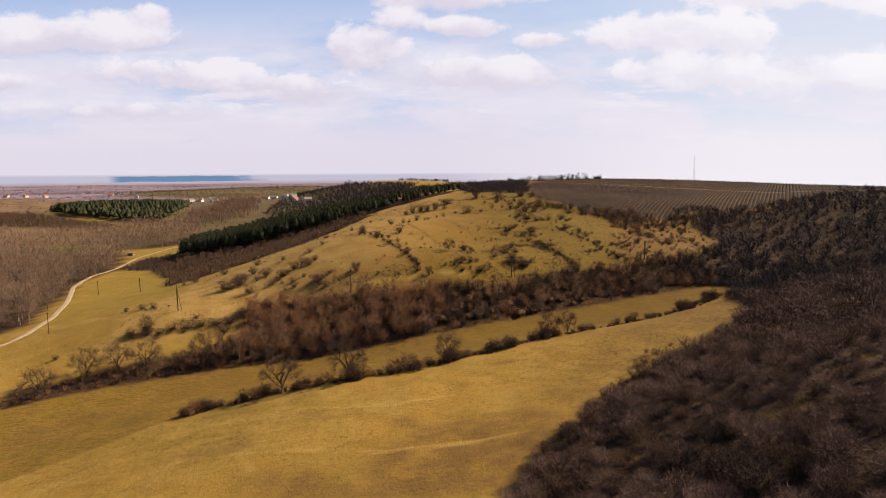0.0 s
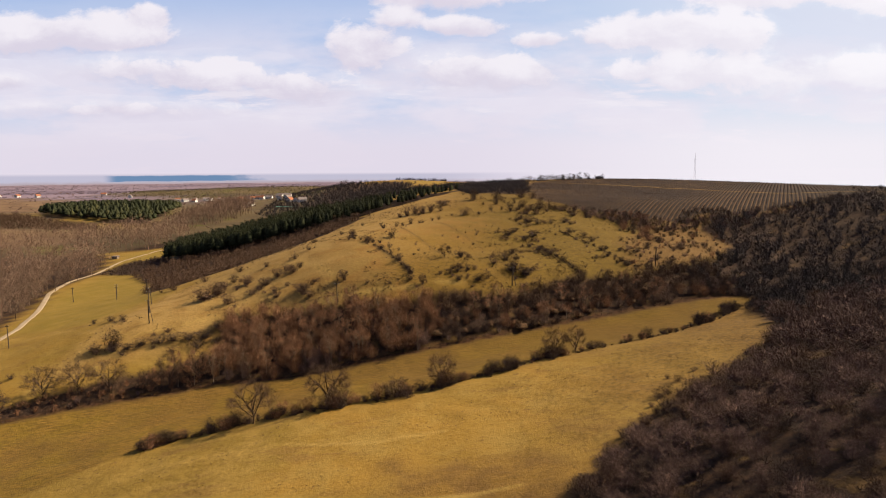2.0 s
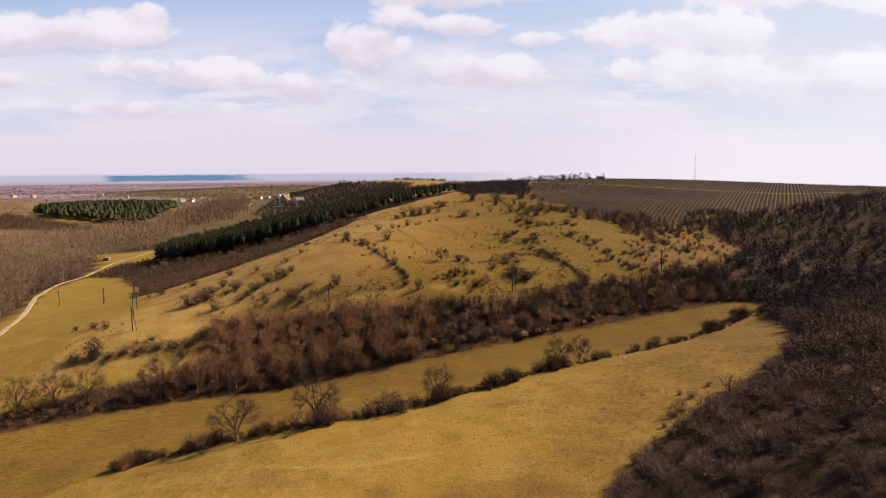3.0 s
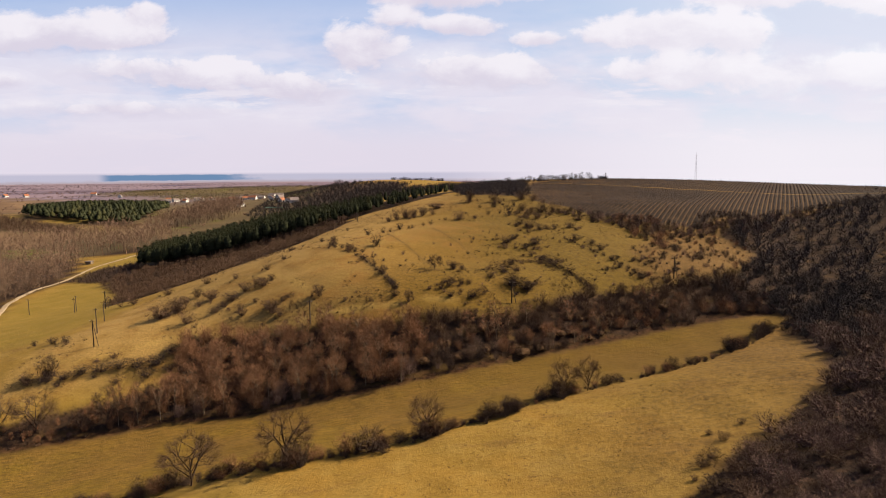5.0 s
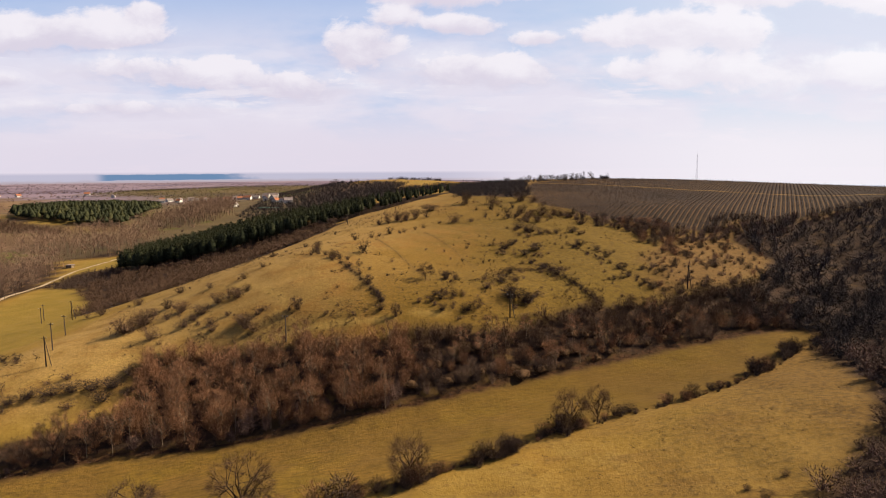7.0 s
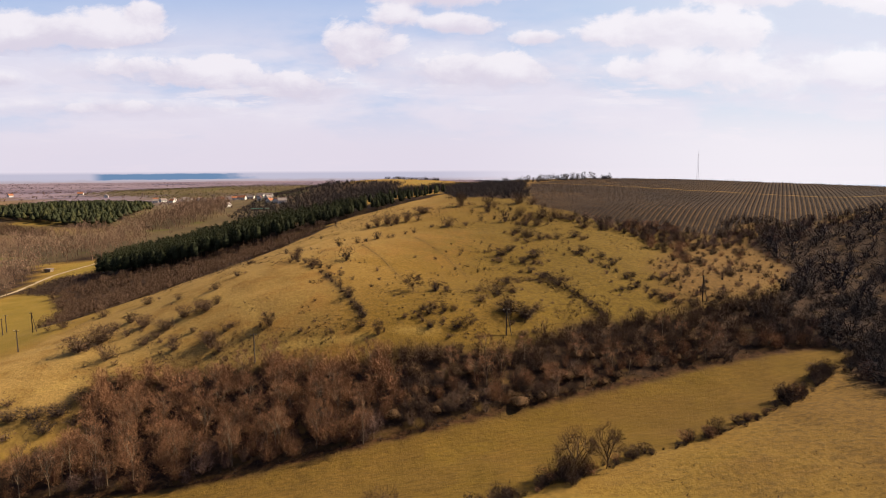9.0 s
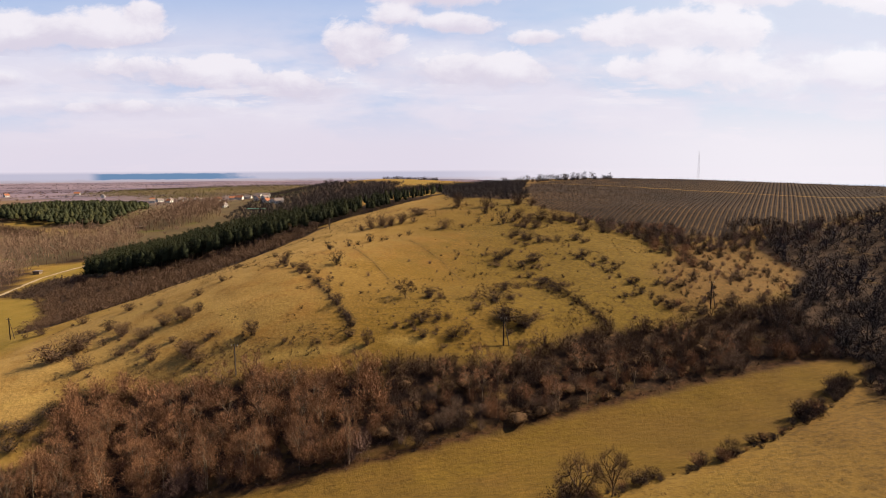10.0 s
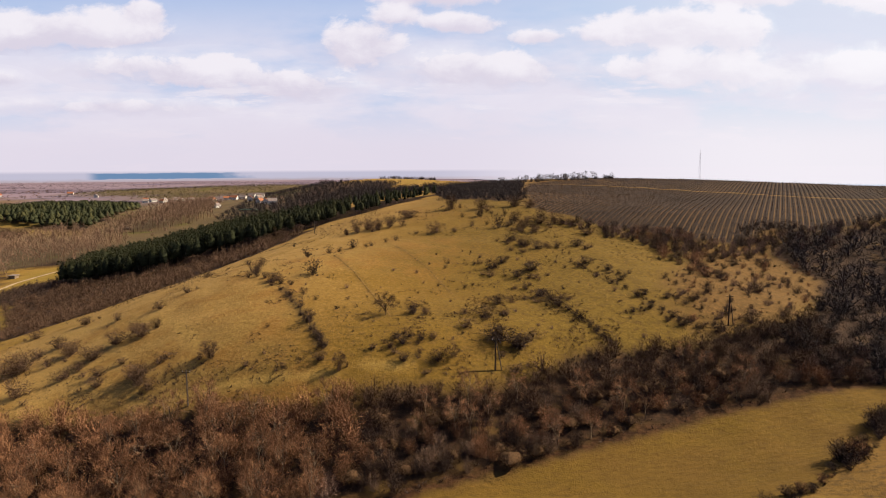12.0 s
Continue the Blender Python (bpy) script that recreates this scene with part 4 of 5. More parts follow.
# bushes of the hill pasture
UPPER = [
    (-18.4, 376.8, 3.3, 7), (-13.7, 376.4, 3.5, 6.5), (-9.5, 375.9, 3.2, 6), (-4.6, 377, 3.5, 6.5), (2.1, 392.8, 6.1, 4.9), (14, 356.1, 4.9, 5.5),
    (20.9, 402.7, 2.8, 7.6), (34, 397.5, 4, 6.5), (49.1, 401.1, 5.3, 7.1), (45.8, 369.3, 3.2, 5.9), (60.1, 364.1, 3.3, 6.7), (54.8, 365.7, 5.6, 4.9),
    (47.3, 358.6, 4.3, 4.3), (50.5, 351.3, 3.2, 4.2), (65.8, 360, 3.3, 4.4), (69.9, 349.6, 4.3, 4.3),
]
UPPER_SMALL = [
    (25.7, 383.7, 1.7), (32, 381.7, 1.9), (37.3, 386.3, 1.9), (42.9, 382.7, 1.9), (27.1, 363.8, 2.4), (37.7, 359.6, 2.8),
    (33.9, 366.3, 2), (43.4, 362.7, 2.4), (-44, 371.8, 1.6), (-25.7, 318.6, 2), (23, 325.4, 0.8), (18.5, 314.1, 0.8),
    (26, 312.9, 0.9), (-21.6, 297.6, 2.5), (-19.8, 282.7, 0.9), (-21.7, 323.2, 1.9), (-17.7, 327.2, 1.5), (-14.1, 331.3, 1.7),
    (-10.1, 334.8, 1.8), (-7.2, 337.8, 1.6), (-3.6, 341.9, 1.4), (0.3, 344.4, 1.4),
]
MID = [
    (43.8, 331.9, 4.4, 4.2), (40.7, 338.6, 3.2, 3.6), (48, 328.3, 2.7, 3.4), (55.1, 330.8, 2.1, 2.7), (62.2, 332.8, 2.8, 3.1), (31.4, 310.3, 3.3, 3.5),
    (35, 314.9, 2.5, 2.8), (43.2, 308.1, 3.6, 3.5), (38.4, 303.5, 2.2, 2.7), (60.6, 313.2, 2.5, 2.9), (66.2, 307.5, 1.9, 2.1), (67.5, 298.2, 2.2, 2.7),
    (30.5, 281.5, 2.5, 3), (26.7, 270.3, 3.3, 3.3), (39.6, 294.2, 1.9, 2.2), (42.5, 287, 2.8, 2.5), (45.8, 280.3, 3.3, 3), (8.8, 269.1, 1.9, 3.3),
    (29.1, 259.3, 5.2, 4.2), (33.5, 258.1, 3.4, 3.4), (14.9, 251.1, 2.6, 3), (11.2, 256.6, 1.7, 2.5), (7.1, 255, 2.1, 3),
]
LOW = [
    (4.5, 253.5, 1.5, 2.3), (0.8, 253, 1.4, 1.8), (-5.8, 247.6, 1.3, 3.2), (-10.4, 250.4, 2.5, 2.5), (-35.4, 255.5, 2, 4), (-56.7, 276.5, 2.2, 3.5),
    (-62.6, 277.3, 2.3, 3.9), (-50.2, 252.4, 4.4, 5.6), (-62.9, 259.5, 3.3, 3), (-89.5, 272, 6.3, 6.2), (-86.6, 284.3, 3.4, 4.3), (-77.8, 274.3, 2.3, 3),
    (-62.1, 291.4, 2.4, 3.1), (-38.9, 304.3, 3.1, 3.8), (-30.5, 294.1, 3.1, 3.3), (-40.6, 316.4, 2.2, 3.3), (-26.2, 250.8, 1.3, 1.8), (-18, 249.3, 1.1, 1.5),
    (-108.3, 308.7, 3.5, 3.7), (-69.9, 264.6, 2.3, 2.8), (-58.6, 262.3, 1.8, 2.1), (-57.9, 300.2, 2.1, 2.5), (-60.4, 323, 2.8, 2.4),
]
EAST = [
    (75.9, 272.1, 2.9, 3.6), (74.3, 275.3, 2.1, 2.7), (69.7, 279.1, 1.9, 2.2), (70.9, 287.4, 1.8, 1.9), (83.5, 285.1, 3.1, 2.9), (89.9, 291.7, 2.9, 3.1),
    (89.9, 279.2, 2.3, 2.9), (107, 298, 4, 4), (123.1, 313.9, 1.8, 2), (100, 307.4, 3, 3.4), (94.7, 276, 3.5, 4.2), (96, 271.2, 4.7, 4.4),
    (76.5, 285.7, 1.8, 1.9), (113.7, 326.6, 2.5, 2.9), (125.4, 330.9, 2.8, 3), (122.4, 304.7, 2.9, 3.1), (64.7, 277, 1.5, 1.5), (106.7, 281.9, 3.4, 3.7),
    (88.5, 268.7, 3.1, 4), (83.7, 270.4, 2.6, 3.1),
]
BANK = [
    (-102, 232.7, 3.5, 3.3), (-97, 233.7, 3.9, 3.7), (-92.1, 234.8, 3.9, 3.7), (-87.1, 235.8, 4.1, 3.7), (-82, 236.9, 3.9, 3.7), (-116.7, 230, 3.1, 3.3),
    (-110.8, 230, 3, 3.3), (-106, 230.6, 2.8, 2.8), (-111.1, 231.6, 3.3, 8), (-124.1, 255.2, 2.1, 2.6), (-118.5, 253.3, 2, 2.5), (-132.9, 259.6, 1.3, 2.1),
    (-139.2, 220.2, 1.7, 1.4), (-82.7, 232.1, 3.8, 4.1), (-77.9, 241.2, 3.5, 3.7),
]
SHOULDER = [
    (-123.2, 309.8, 4.5, 6), (-92.3, 265, 6.4, 6.6), (-87.9, 270.2, 5.1, 6.2), (-80.4, 257.5, 4.4, 5.4), (-78.4, 276.1, 3.9, 4.7), (-68.9, 268.2, 4.5, 4.5),
    (-65.1, 273, 3.8, 4.6), (-58.9, 273.2, 3.8, 4.5), (-51.8, 255, 4.7, 4.2), (-47.5, 250.4, 3.5, 3.7), (-61.1, 255.3, 2.9, 3.3), (-72.1, 261.8, 3.4, 3.4),
    (-90.5, 304.9, 2.9, 3.4), (-75.2, 293.8, 2.5, 2.7),
]
SHOOTS = []
for rows, tone in ((UPPER, "umber"), (MID, "dark"), (LOW, "umber"), (EAST, "dark"), (BANK, "dark"), (SHOULDER, "umber")):
    for x, y, r, h in rows:
        if rows is UPPER:
            r, h = 1.35 * r, 1.2 * h
        if rows is MID or rows is BANK:
            r, h = 1.25 * r, 1.1 * h
        if rows in (LOW, SHOULDER, BANK, MID, EAST):
            r, h = 1.2 * r, 1.25 * h
        shrub(x, y, r, max(h * 0.9, 1.15 * min(r, 2.4)), rng, tone, "leafless thorn bush on the dry hill pasture", "bushes on the hill")
        for k in range(3 if rows in (UPPER, MID, EAST) else 1):
            a, f = rng.uniform(0, 6.28), rng.uniform(0.3, 0.65)
            SHOOTS.append((x + 1.1 * r * math.cos(a), y + 1.1 * r * math.sin(a), f * r, 0.9 * f * h))
x, y, r, h = np.array(SHOOTS).T
thick_stuff("bush_offshoots", TINY_FORMS, x, y, h, 1.45 * r, UMBER, rng, "low leafless offshoots round thorn bushes", "bushes")
for x, y, h, w in ((2.3, 267.5, 6.0, 6.0), (-35.9, 255.8, 4.4, 5.0), (-5.9, 247.8, 4.4, 3.4), (-15, 263.5, 3.8, 3.6), (-20.3, 282.2, 2.4, 2.8), (17.9, 252.1, 3.8, 3.8), (20.9, 402.7, 8.0, 6.0), (55.8, 371, 6.0, 5.5)):
    tree("broad", x, y, h, w, rng, "small bare tree on the dry hill pasture", "bare trees on the hill")
for x, y, r in ((8.9, 270.7, 1.9), (7.6, 250.1, 2.6), (5.4, 256.5, 2.0), (-31.5, 293.1, 2.6), (-37.4, 300, 2.6), (-34.2, 297, 2.0), (-25.2, 289.8, 1.6), (-28.4, 291.5, 2.0), (28.4, 260.1, 3.6), (32.7, 258.3, 3.4), (-39.5, 308, 2.0), (-47.4, 325.5, 2.0)):
    shrub(x, y, r, 1.35 * r, rng, "dark", "dark leafless thorn bush on the dry hill pasture", "bushes on the hill")
for rows in (UPPER_SMALL, HEDGE_DARK, HEDGE_MID, HEDGE_EAST):
    for k, (x, y, r) in enumerate(rows):
        r *= (1.1, 1.9, 0.9, 1.4)[k % 4]
        shrub(x + rng.normal() * 0.6, y + rng.normal() * 0.6, r, r * rng.uniform(1.1, 1.6), rng, "dark", "small dark bush in a line across the pasture", "bush lines on the hill", "small_bush")
bx, by = [], []
for rows in (HEDGE_DARK, HEDGE_MID, HEDGE_EAST):
    for (ax, ay, ar), (cx, cy, cr) in zip(rows, rows[1:]):
        f = rng.random(9)
        bx += list(ax + (cx - ax) * f + rng.normal(size=9) * 0.5)
        by += list(ay + (cy - ay) * f + rng.normal(size=9) * 0.5)
bx, by = np.array(bx), np.array(by)
h = rng.uniform(0.4, 1.3, len(bx))
thick_stuff("bank_brush", BRUSH_FORMS, bx, by, h, 1.2 * h, TWIG_DARK, rng, "dark brush along old field banks", "brush")
bx, by = scatter(SOUTH_SIDE, 7.5, rng, 3)
keep = (value_noise(bx, by, 24, 31) + 0.012 * (bx - 10) > 0.1) & (by < 400)
bx, by = bx[keep], by[keep]
for i in range(min(len(bx), 150)):
    h = 0.5 + 1.5 * rng.random() ** 2
    shrub(bx[i], by[i], 0.75 * h, h, rng, ("dark", "brown")[rng.integers(0, 2)], "small leafless bush on the dry pasture", "scattered small bushes", "small_bush")
x, y = scatter(SCRUB_EAST, 3.4, rng)
gx, gy = scatter([(124, 348), (134, 366), (148, 376), (162, 376), (158, 360), (140, 350)], 3.0, rng)
x, y = np.concatenate([x, gx]), np.concatenate([y, gy])
h = rng.uniform(2.0, 4.8, len(x))
thick_stuff("scrub_patch", BRUSH_FORMS, x[200:], y[200:], h[200:], 1.1 * h[200:], TWIG_DARK, rng, "dark leafless scrub below a vineyard", "scrub")
for i in range(min(200, len(x))):
    h = rng.uniform(2.2, 5.2)
    shrub(x[i], y[i], 0.65 * h, h, rng, ("dark", "brown")[rng.integers(0, 2)], "leafless bush in a dark scrub patch", "scrub below the vineyard", "scrub_bush")

x, y = scatter([(87, 357), (106, 357), (109, 333), (94, 301), (88, 317), (85, 344)], 3.8, rng)
for i in range(len(x)):
    h = rng.uniform(2.2, 4.8)
    shrub(x[i], y[i], 0.8 * h, h, rng, ("dark", "red")[rng.integers(0, 2)], "dense dark thorn bush on the upper pasture edge", "bushes on the rough slope", "slope_bush")
x, y = scatter(EAST_SLOPE, 4.6, rng)
for i in range(len(x)):
    h = rng.uniform(0.8, 3.2)
    shrub(x[i], y[i], 0.75 * h, h, rng, ("dark", "brown", "red")[rng.integers(0, 3)], "leafless bush on a rough dry slope", "bushes on the rough slope", "slope_bush")

# pines on the far side of the hill
x, y = scatter(PINE_BELT, 5.0, rng)
order = np.argsort(y + 0.25 * x)
for i in order[:290]:
    h = rng.uniform(5.5, 7.5) + 8.0 * float(smooth(-x[i], 0, 130))
    tree("pine", x[i], y[i], h, h * rng.uniform(0.95, 1.4), rng, "dark green pine in a plantation belt", "pine belt behind the hill", "pine")
i = order[290:]
h = rng.uniform(5.5, 7.5, len(i)) + 8.0 * smooth(-x[i], 0, 130)
thick_stuff("pine_belt", [pine_form(k, 260)[1] for k in (57, 58, 59)], x[i], y[i], h, 1.2 * h, NEEDLE, rng, "dark green pines at the back of a belt", "pine wood")
x, y = scatter(PINE_SHADE_SCRUB, 4.6, rng)
thick_stuff("scrub_below_pines", BRUSH_FORMS, x, y, rng.uniform(2.5, 7, len(x)), rng.uniform(4, 8, len(x)), UMBER, rng, "brown leafless scrub below a pine belt", "scrub")
x, y = scatter(TRACK_SCRUB, 3.0, rng)
h = rng.uniform(1.6, 3.6, len(x))
thick_stuff("track_scrub", BRUSH_FORMS, x, y, h, 1.2 * h, TWIG_DARK, rng, "low dark scrub beside the farm track", "scrub")
x, y = scatter(PINE_WOOD, 6.8, rng)
h = rng.uniform(10, 16, len(x))
thick_stuff("pine_wood", [pine_form(k, 30, 6, 4)[1] for k in (54, 55, 56)], x, y, h, 2.1 * h, NEEDLE, rng, "distant dark green pine wood", "pine wood")

# bare woods in the valley to the left
TALL_ALL = [np.concatenate(f) for f in FAR_TREES]
x, y = scatter(LEFT_WOOD, 9.6, rng)
keep = in_view(x, y, 25)
x, y = x[keep], y[keep]
order = np.argsort(np.hypot(x, y))
for i in order[:150]:
    h = rng.uniform(9, 19)
    tree("silver" if rng.random() < 0.08 else "tall", x[i], y[i], h, h * rng.uniform(0.9, 1.25), rng, "bare tan-brown tree in a valley wood", "valley wood")
i = order[150:]
h = rng.uniform(8, 17, len(i))
if len(i):
    thick_stuff("valley_wood", TALL_ALL, x[i], y[i], h, 1.15 * h, TWIG_PALE, rng, "bare tan-brown wood in the valley", "wood")
for k in range(16):
    f = (k + rng.random()) / 16
    h = rng.uniform(14, 18)
    tree("silver", -184 - 62 * f - 5 * rng.random(), 268 + 140 * f, h, h * rng.uniform(0.7, 0.9), rng, "tall bare tree with a pale trunk beside the track", "valley wood")
x, y = scatter(DARK_BELT, 4.6, rng)
h = rng.uniform(5, 9, len(x))
thick_stuff("field_copse", CLUMPS, x, y, h, h, UMBER, rng, "dark copse between distant fields", "wood")
x, y = scatter(VALLEY_SCRUB, 44, rng)
h = rng.uniform(3, 7, len(x))
thick_stuff("valley_scrub", CLUMPS, x, y, h, h * 1.6, TWIG, rng, "scattered bare scrub in the far valley", "scrub")
for poly, gap, lo, hi, m, label in ((WOOD_FAR, 9.0, 8, 14, TWIG_PALE, "bare far edge of the valley wood"),
                                    (WOOD_BEHIND, 9.5, 13, 22, TWIG_PALE, "bare valley trees beside the track"),
                                    (POPLARS, 7.5, 17, 24, TWIG_PALE, "pale row of bare poplars"),
                                    (SCRUB_HILL, 7.4, 4, 8.5, TWIG_FAR_SHADE, "dark bare woodland on a distant ridge")):
    x, y = scatter(poly, gap, rng)
    h = rng.uniform(lo, hi, len(x))
    thick_stuff("bare_wood", TALL_ALL if hi > 9 else CLUMPS, x, y, h, h * 0.95, m, rng, label, "wood")


# ---- track, poles, vineyard ----
def ribbon(name, line, width, lift, material, label, category):
    """A strip laid on the land along a line."""
    pts = []
    for (ax, ay), (bx, by) in zip(line, line[1:]):
        n = max(2, int(math.hypot(bx - ax, by - ay) / 2))
        pts += [(ax + (bx - ax) * k / n, ay + (by - ay) * k / n) for k in range(n)]
    pts = np.array(pts + [line[-1]], float)
    for _ in range(6):
        pts[1:-1] = (pts[:-2] + 2 * pts[1:-1] + pts[2:]) / 4
    side = unit(np.gradient(pts, axis=0))
    side = np.stack([side[:, 1], -side[:, 0]], 1)
    rows = []
    for f, dz in ((-0.5, -0.15), (-0.42, 0), (-0.2, -0.05), (0, 0.03), (0.2, -0.05), (0.42, 0), (0.5, -0.15)):
        q = pts + side * width * f
        rows.append(np.stack([q[:, 0], q[:, 1], ground_z(q[:, 0], q[:, 1]) + lift + dz], 1))
    v = np.stack(rows, 1)
    n, k = v.shape[:2]
    i = (np.arange(n - 1)[:, None] * k + np.arange(k - 1)[None]).ravel()
    me = fill_mesh(bpy.data.meshes.new(name), v.reshape(-1, 3), np.stack([i, i + 1, i + k + 1, i + k], 1), True)
    me.materials.append(material)
    return tagged(new(name, me), label, category, kind="structure")


ribbon("track", [(-200, 226), (-173, 241), (-171, 254), (-178, 282), (-204, 337), (-231, 389), (-241, 427), (-238, 455), (-249, 509), (-242, 556), (-228, 573), (-205, 610)],
       2.8, 0.22, CLAY, "pale gravel farm track winding through the meadow", "track")


def box(a, b):
    """Triangles of an upright block."""
    (x0, y0, z0), (x1, y1, z1) = a, b
    c = [np.array(q) for q in ((x0, y0, z0), (x1, y0, z0), (x1, y1, z0), (x0, y1, z0), (x0, y0, z1), (x1, y0, z1), (x1, y1, z1), (x0, y1, z1))]
    out = []
    for i, j, k, m in ((0, 3, 2, 1), (4, 5, 6, 7), (0, 1, 5, 4), (1, 2, 6, 5), (2, 3, 7, 6), (3, 0, 4, 7)):
        out += [c[i], c[j], c[k], c[i], c[k], c[m]]
    return out


def pole(x, y, h, forked):
    """A power pole: mast, crossarm, insulators, and a second leg where it has two legs."""
    ob = new("power_pole")
    ob.matrix_basis = Matrix.Translation((x, y, ground_at(x, y) - 0.2))
    v = np.array
    new("mast", soup("mast", limb(v([0, 0, 0.0]), v([0, 0, h]), 0.24, 0.17), POLE)).parent = ob
    if forked:
        new("brace", soup("brace", limb(v([1.4, 0.3, 0.0]), v([0.1, 0, h * 0.95]), 0.14, 0.10), POLE)).parent = ob
    arm = new("crossarm", soup("crossarm", box((-0.8, -0.06, h - 0.55), (0.8, 0.06, h - 0.43)), POLE))
    arm.parent = ob
    for dx in (-0.7, 0, 0.7):
        new("insulator", soup("insulator", limb(v([dx, 0, h - 0.43]), v([dx, 0, h - 0.15]), 0.06, 0.04), STEEL)).parent = arm
    return tagged(ob, "weathered wooden power pole with crossarm", "pole", "power line poles")


for k, (x, y, r, h) in enumerate([
    (-105.4, 246.2, 0.1, 9.8), (-110.6, 258, 0.1, 8.7), (-120.9, 282, 0.1, 7.3), (-139.8, 318.5, 0.1, 8), (-164.3, 337.5, 0.1, 7), (-36.4, 244.2, 0.1, 7.8),
    (27.2, 250.8, 0.1, 7.4), (87.6, 273.5, 0.1, 8.1), (-43.9, 419.8, 0.1, 6), (-159.3, 249.2, 0.1, 9.5), (-196.8, 354.9, 0.2, 8.1), (-168.7, 346.3, 0.2, 7.7),
]):
    pole(x, y, min(h, 9.0), k in (0, 3, 6, 7))


def vine_row(k, ax, ay, bx, by, rng):
    """A vineyard row: strip of dry grass, leafless vines and end posts."""
    n = max(4, int(math.hypot(bx - ax, by - ay) / 5))
    f = np.linspace(0, 1, n + 1)
    px, py = ax + (bx - ax) * f, ay + (by - ay) * f
    pz = ground_z(px, py)
    d = unit(np.array([bx - ax, by - ay]))
    s = np.array([d[1], -d[0]])
    ob = new("vine_row")
    ob.location = (ax, ay, pz[0])
    lay = []
    for off, dz in ((-0.32, -0.03), (-0.22, 0.05), (0.22, 0.05), (0.32, -0.03)):
        q = np.stack([px + s[0] * off, py + s[1] * off], 1)
        lay.append(np.stack([q[:, 0] - ax, q[:, 1] - ay, ground_z(q[:, 0], q[:, 1]) + dz - pz[0]], 1))
    v = np.stack(lay, 1)
    i = (np.arange(n)[:, None] * 4 + np.arange(3)[None]).ravel()
    me = fill_mesh(bpy.data.meshes.new("grass_strip"), v.reshape(-1, 3), np.stack([i, i + 1, i + 5, i + 4], 1), True)
    me.materials.append(ROW_GRASS)
    new("grass_strip", me).parent = ob
    m = n * 7
    g = rng.random(m)
    at = np.stack([np.interp(g, f, px) - ax, np.interp(g, f, py) - ay, np.interp(g, f, pz) - pz[0]], 1) + rng.normal(size=(m, 3)) * (0.1, 0.1, 0.0) + (0.9 * s[0], 0.9 * s[1], 0.0)
    way = unit(rng.normal(size=(m, 3)) * (0.35, 0.35, 0.1) + (0, 0, 1))
    new("vines", soup("vines", slivers(at, way, rng.uniform(0.7, 1.4, m), rng.uniform(0.04, 0.10, m), rng), TWIG_DARK)).parent = ob
    for e in (0, n):
        a = np.array([px[e] - ax, py[e] - ay, pz[e] - pz[0]])
        new("post", soup("post", limb(a, a + (0, 0, 1.6), 0.05, 0.045), POLE)).parent = ob
    return tagged(ob, "pruned leafless vine row beside a strip of dry grass", "vine row", "vineyard rows")


way = np.array([0.475, 0.88])
across = np.array([0.88, -0.475])
reach = np.arange(0, 330, 1.5)
for k in range(-50, 118):
    foot = np.array([70.0, 340.0]) + across * 2.2 * k
    line = foot[None] + reach[:, None] * way[None]
    inside = (edge_distance(VINEYARD, line[:, 0], line[:, 1]) > 0.6) & (line[:, 1] < 668)
    run = np.flatnonzero(inside)
    if len(run) > 12:
        a, b = line[run[0]], line[run[-1]]
        vine_row(k, a[0], a[1], b[0], b[1], rng)


for line in DITCHES:
    ribbon("ditch", line, 0.5, 0.05, DITCH_SOIL, "narrow bare ditch line running down the pasture", "ditch")
ribbon("headland_path", [(84, 585), (110, 558), (147, 524), (188, 487), (208, 464), (222, 438), (250, 425), (330, 425)], 3.0, 0.16, DRY_GRASS, "narrow grassy path crossing the vineyard", "path")


# ---- skyline and distance ----
x, y = scatter(CREST_SCRUB, 4.3, rng)
h = rng.uniform(2.5, 5.5, len(x))
thick_stuff("crest_scrub", BRUSH_FORMS, x, y, h, 1.25 * h, TWIG_FAR_SHADE, rng, "dark leafless scrub along the hill crest", "scrub")
f = rng.random(170)
h = rng.uniform(2.0, 4.2, 170)
thick_stuff("crest_hedge", BRUSH_FORMS, 38 + 128 * f, 608 + 55 * f + rng.normal(size=170) * 2, h, 1.3 * h, TWIG_FAR_SHADE, rng, "dark low hedge on the vineyard crest", "hedge")
for k in range(60):
    f = rng.random()
    h = rng.uniform(4, 8.5) * (0.6 + 0.4 * f)
    tree("crest", 40 + 125 * f + rng.normal() * 2, 605 + 10 * rng.random() + 55 * f, h, h * 1.1, rng, "bare tree on the vineyard crest", "trees on the crest")
for k in range(14):
    shrub(300 + 5 * k + rng.normal(), 478 + rng.normal() * 3, 2.6, rng.uniform(2.5, 4.5), rng, "dark", "dark bush on the skyline", "bushes on the skyline", "skyline_bush")


x, y = np.array([-188, -182, -178, -190, -183]) + 0.0, np.array([1222, 1218, 1226, 1230, 1235]) + 0.0
for i in range(5):
    tree("crest", x[i], y[i], rng.uniform(9, 12), 11, rng, "dark bare tree on a distant ridge", "trees on the far ridge")
x, y = rng.uniform(-80, 10, 70), rng.uniform(1160, 1240, 70)
h = rng.uniform(4, 8, 70)
thick_stuff("ridge_trees", CLUMPS, x, y, h, 1.2 * h, TWIG_FAR_SHADE, rng, "bare trees along a distant ridge", "trees")


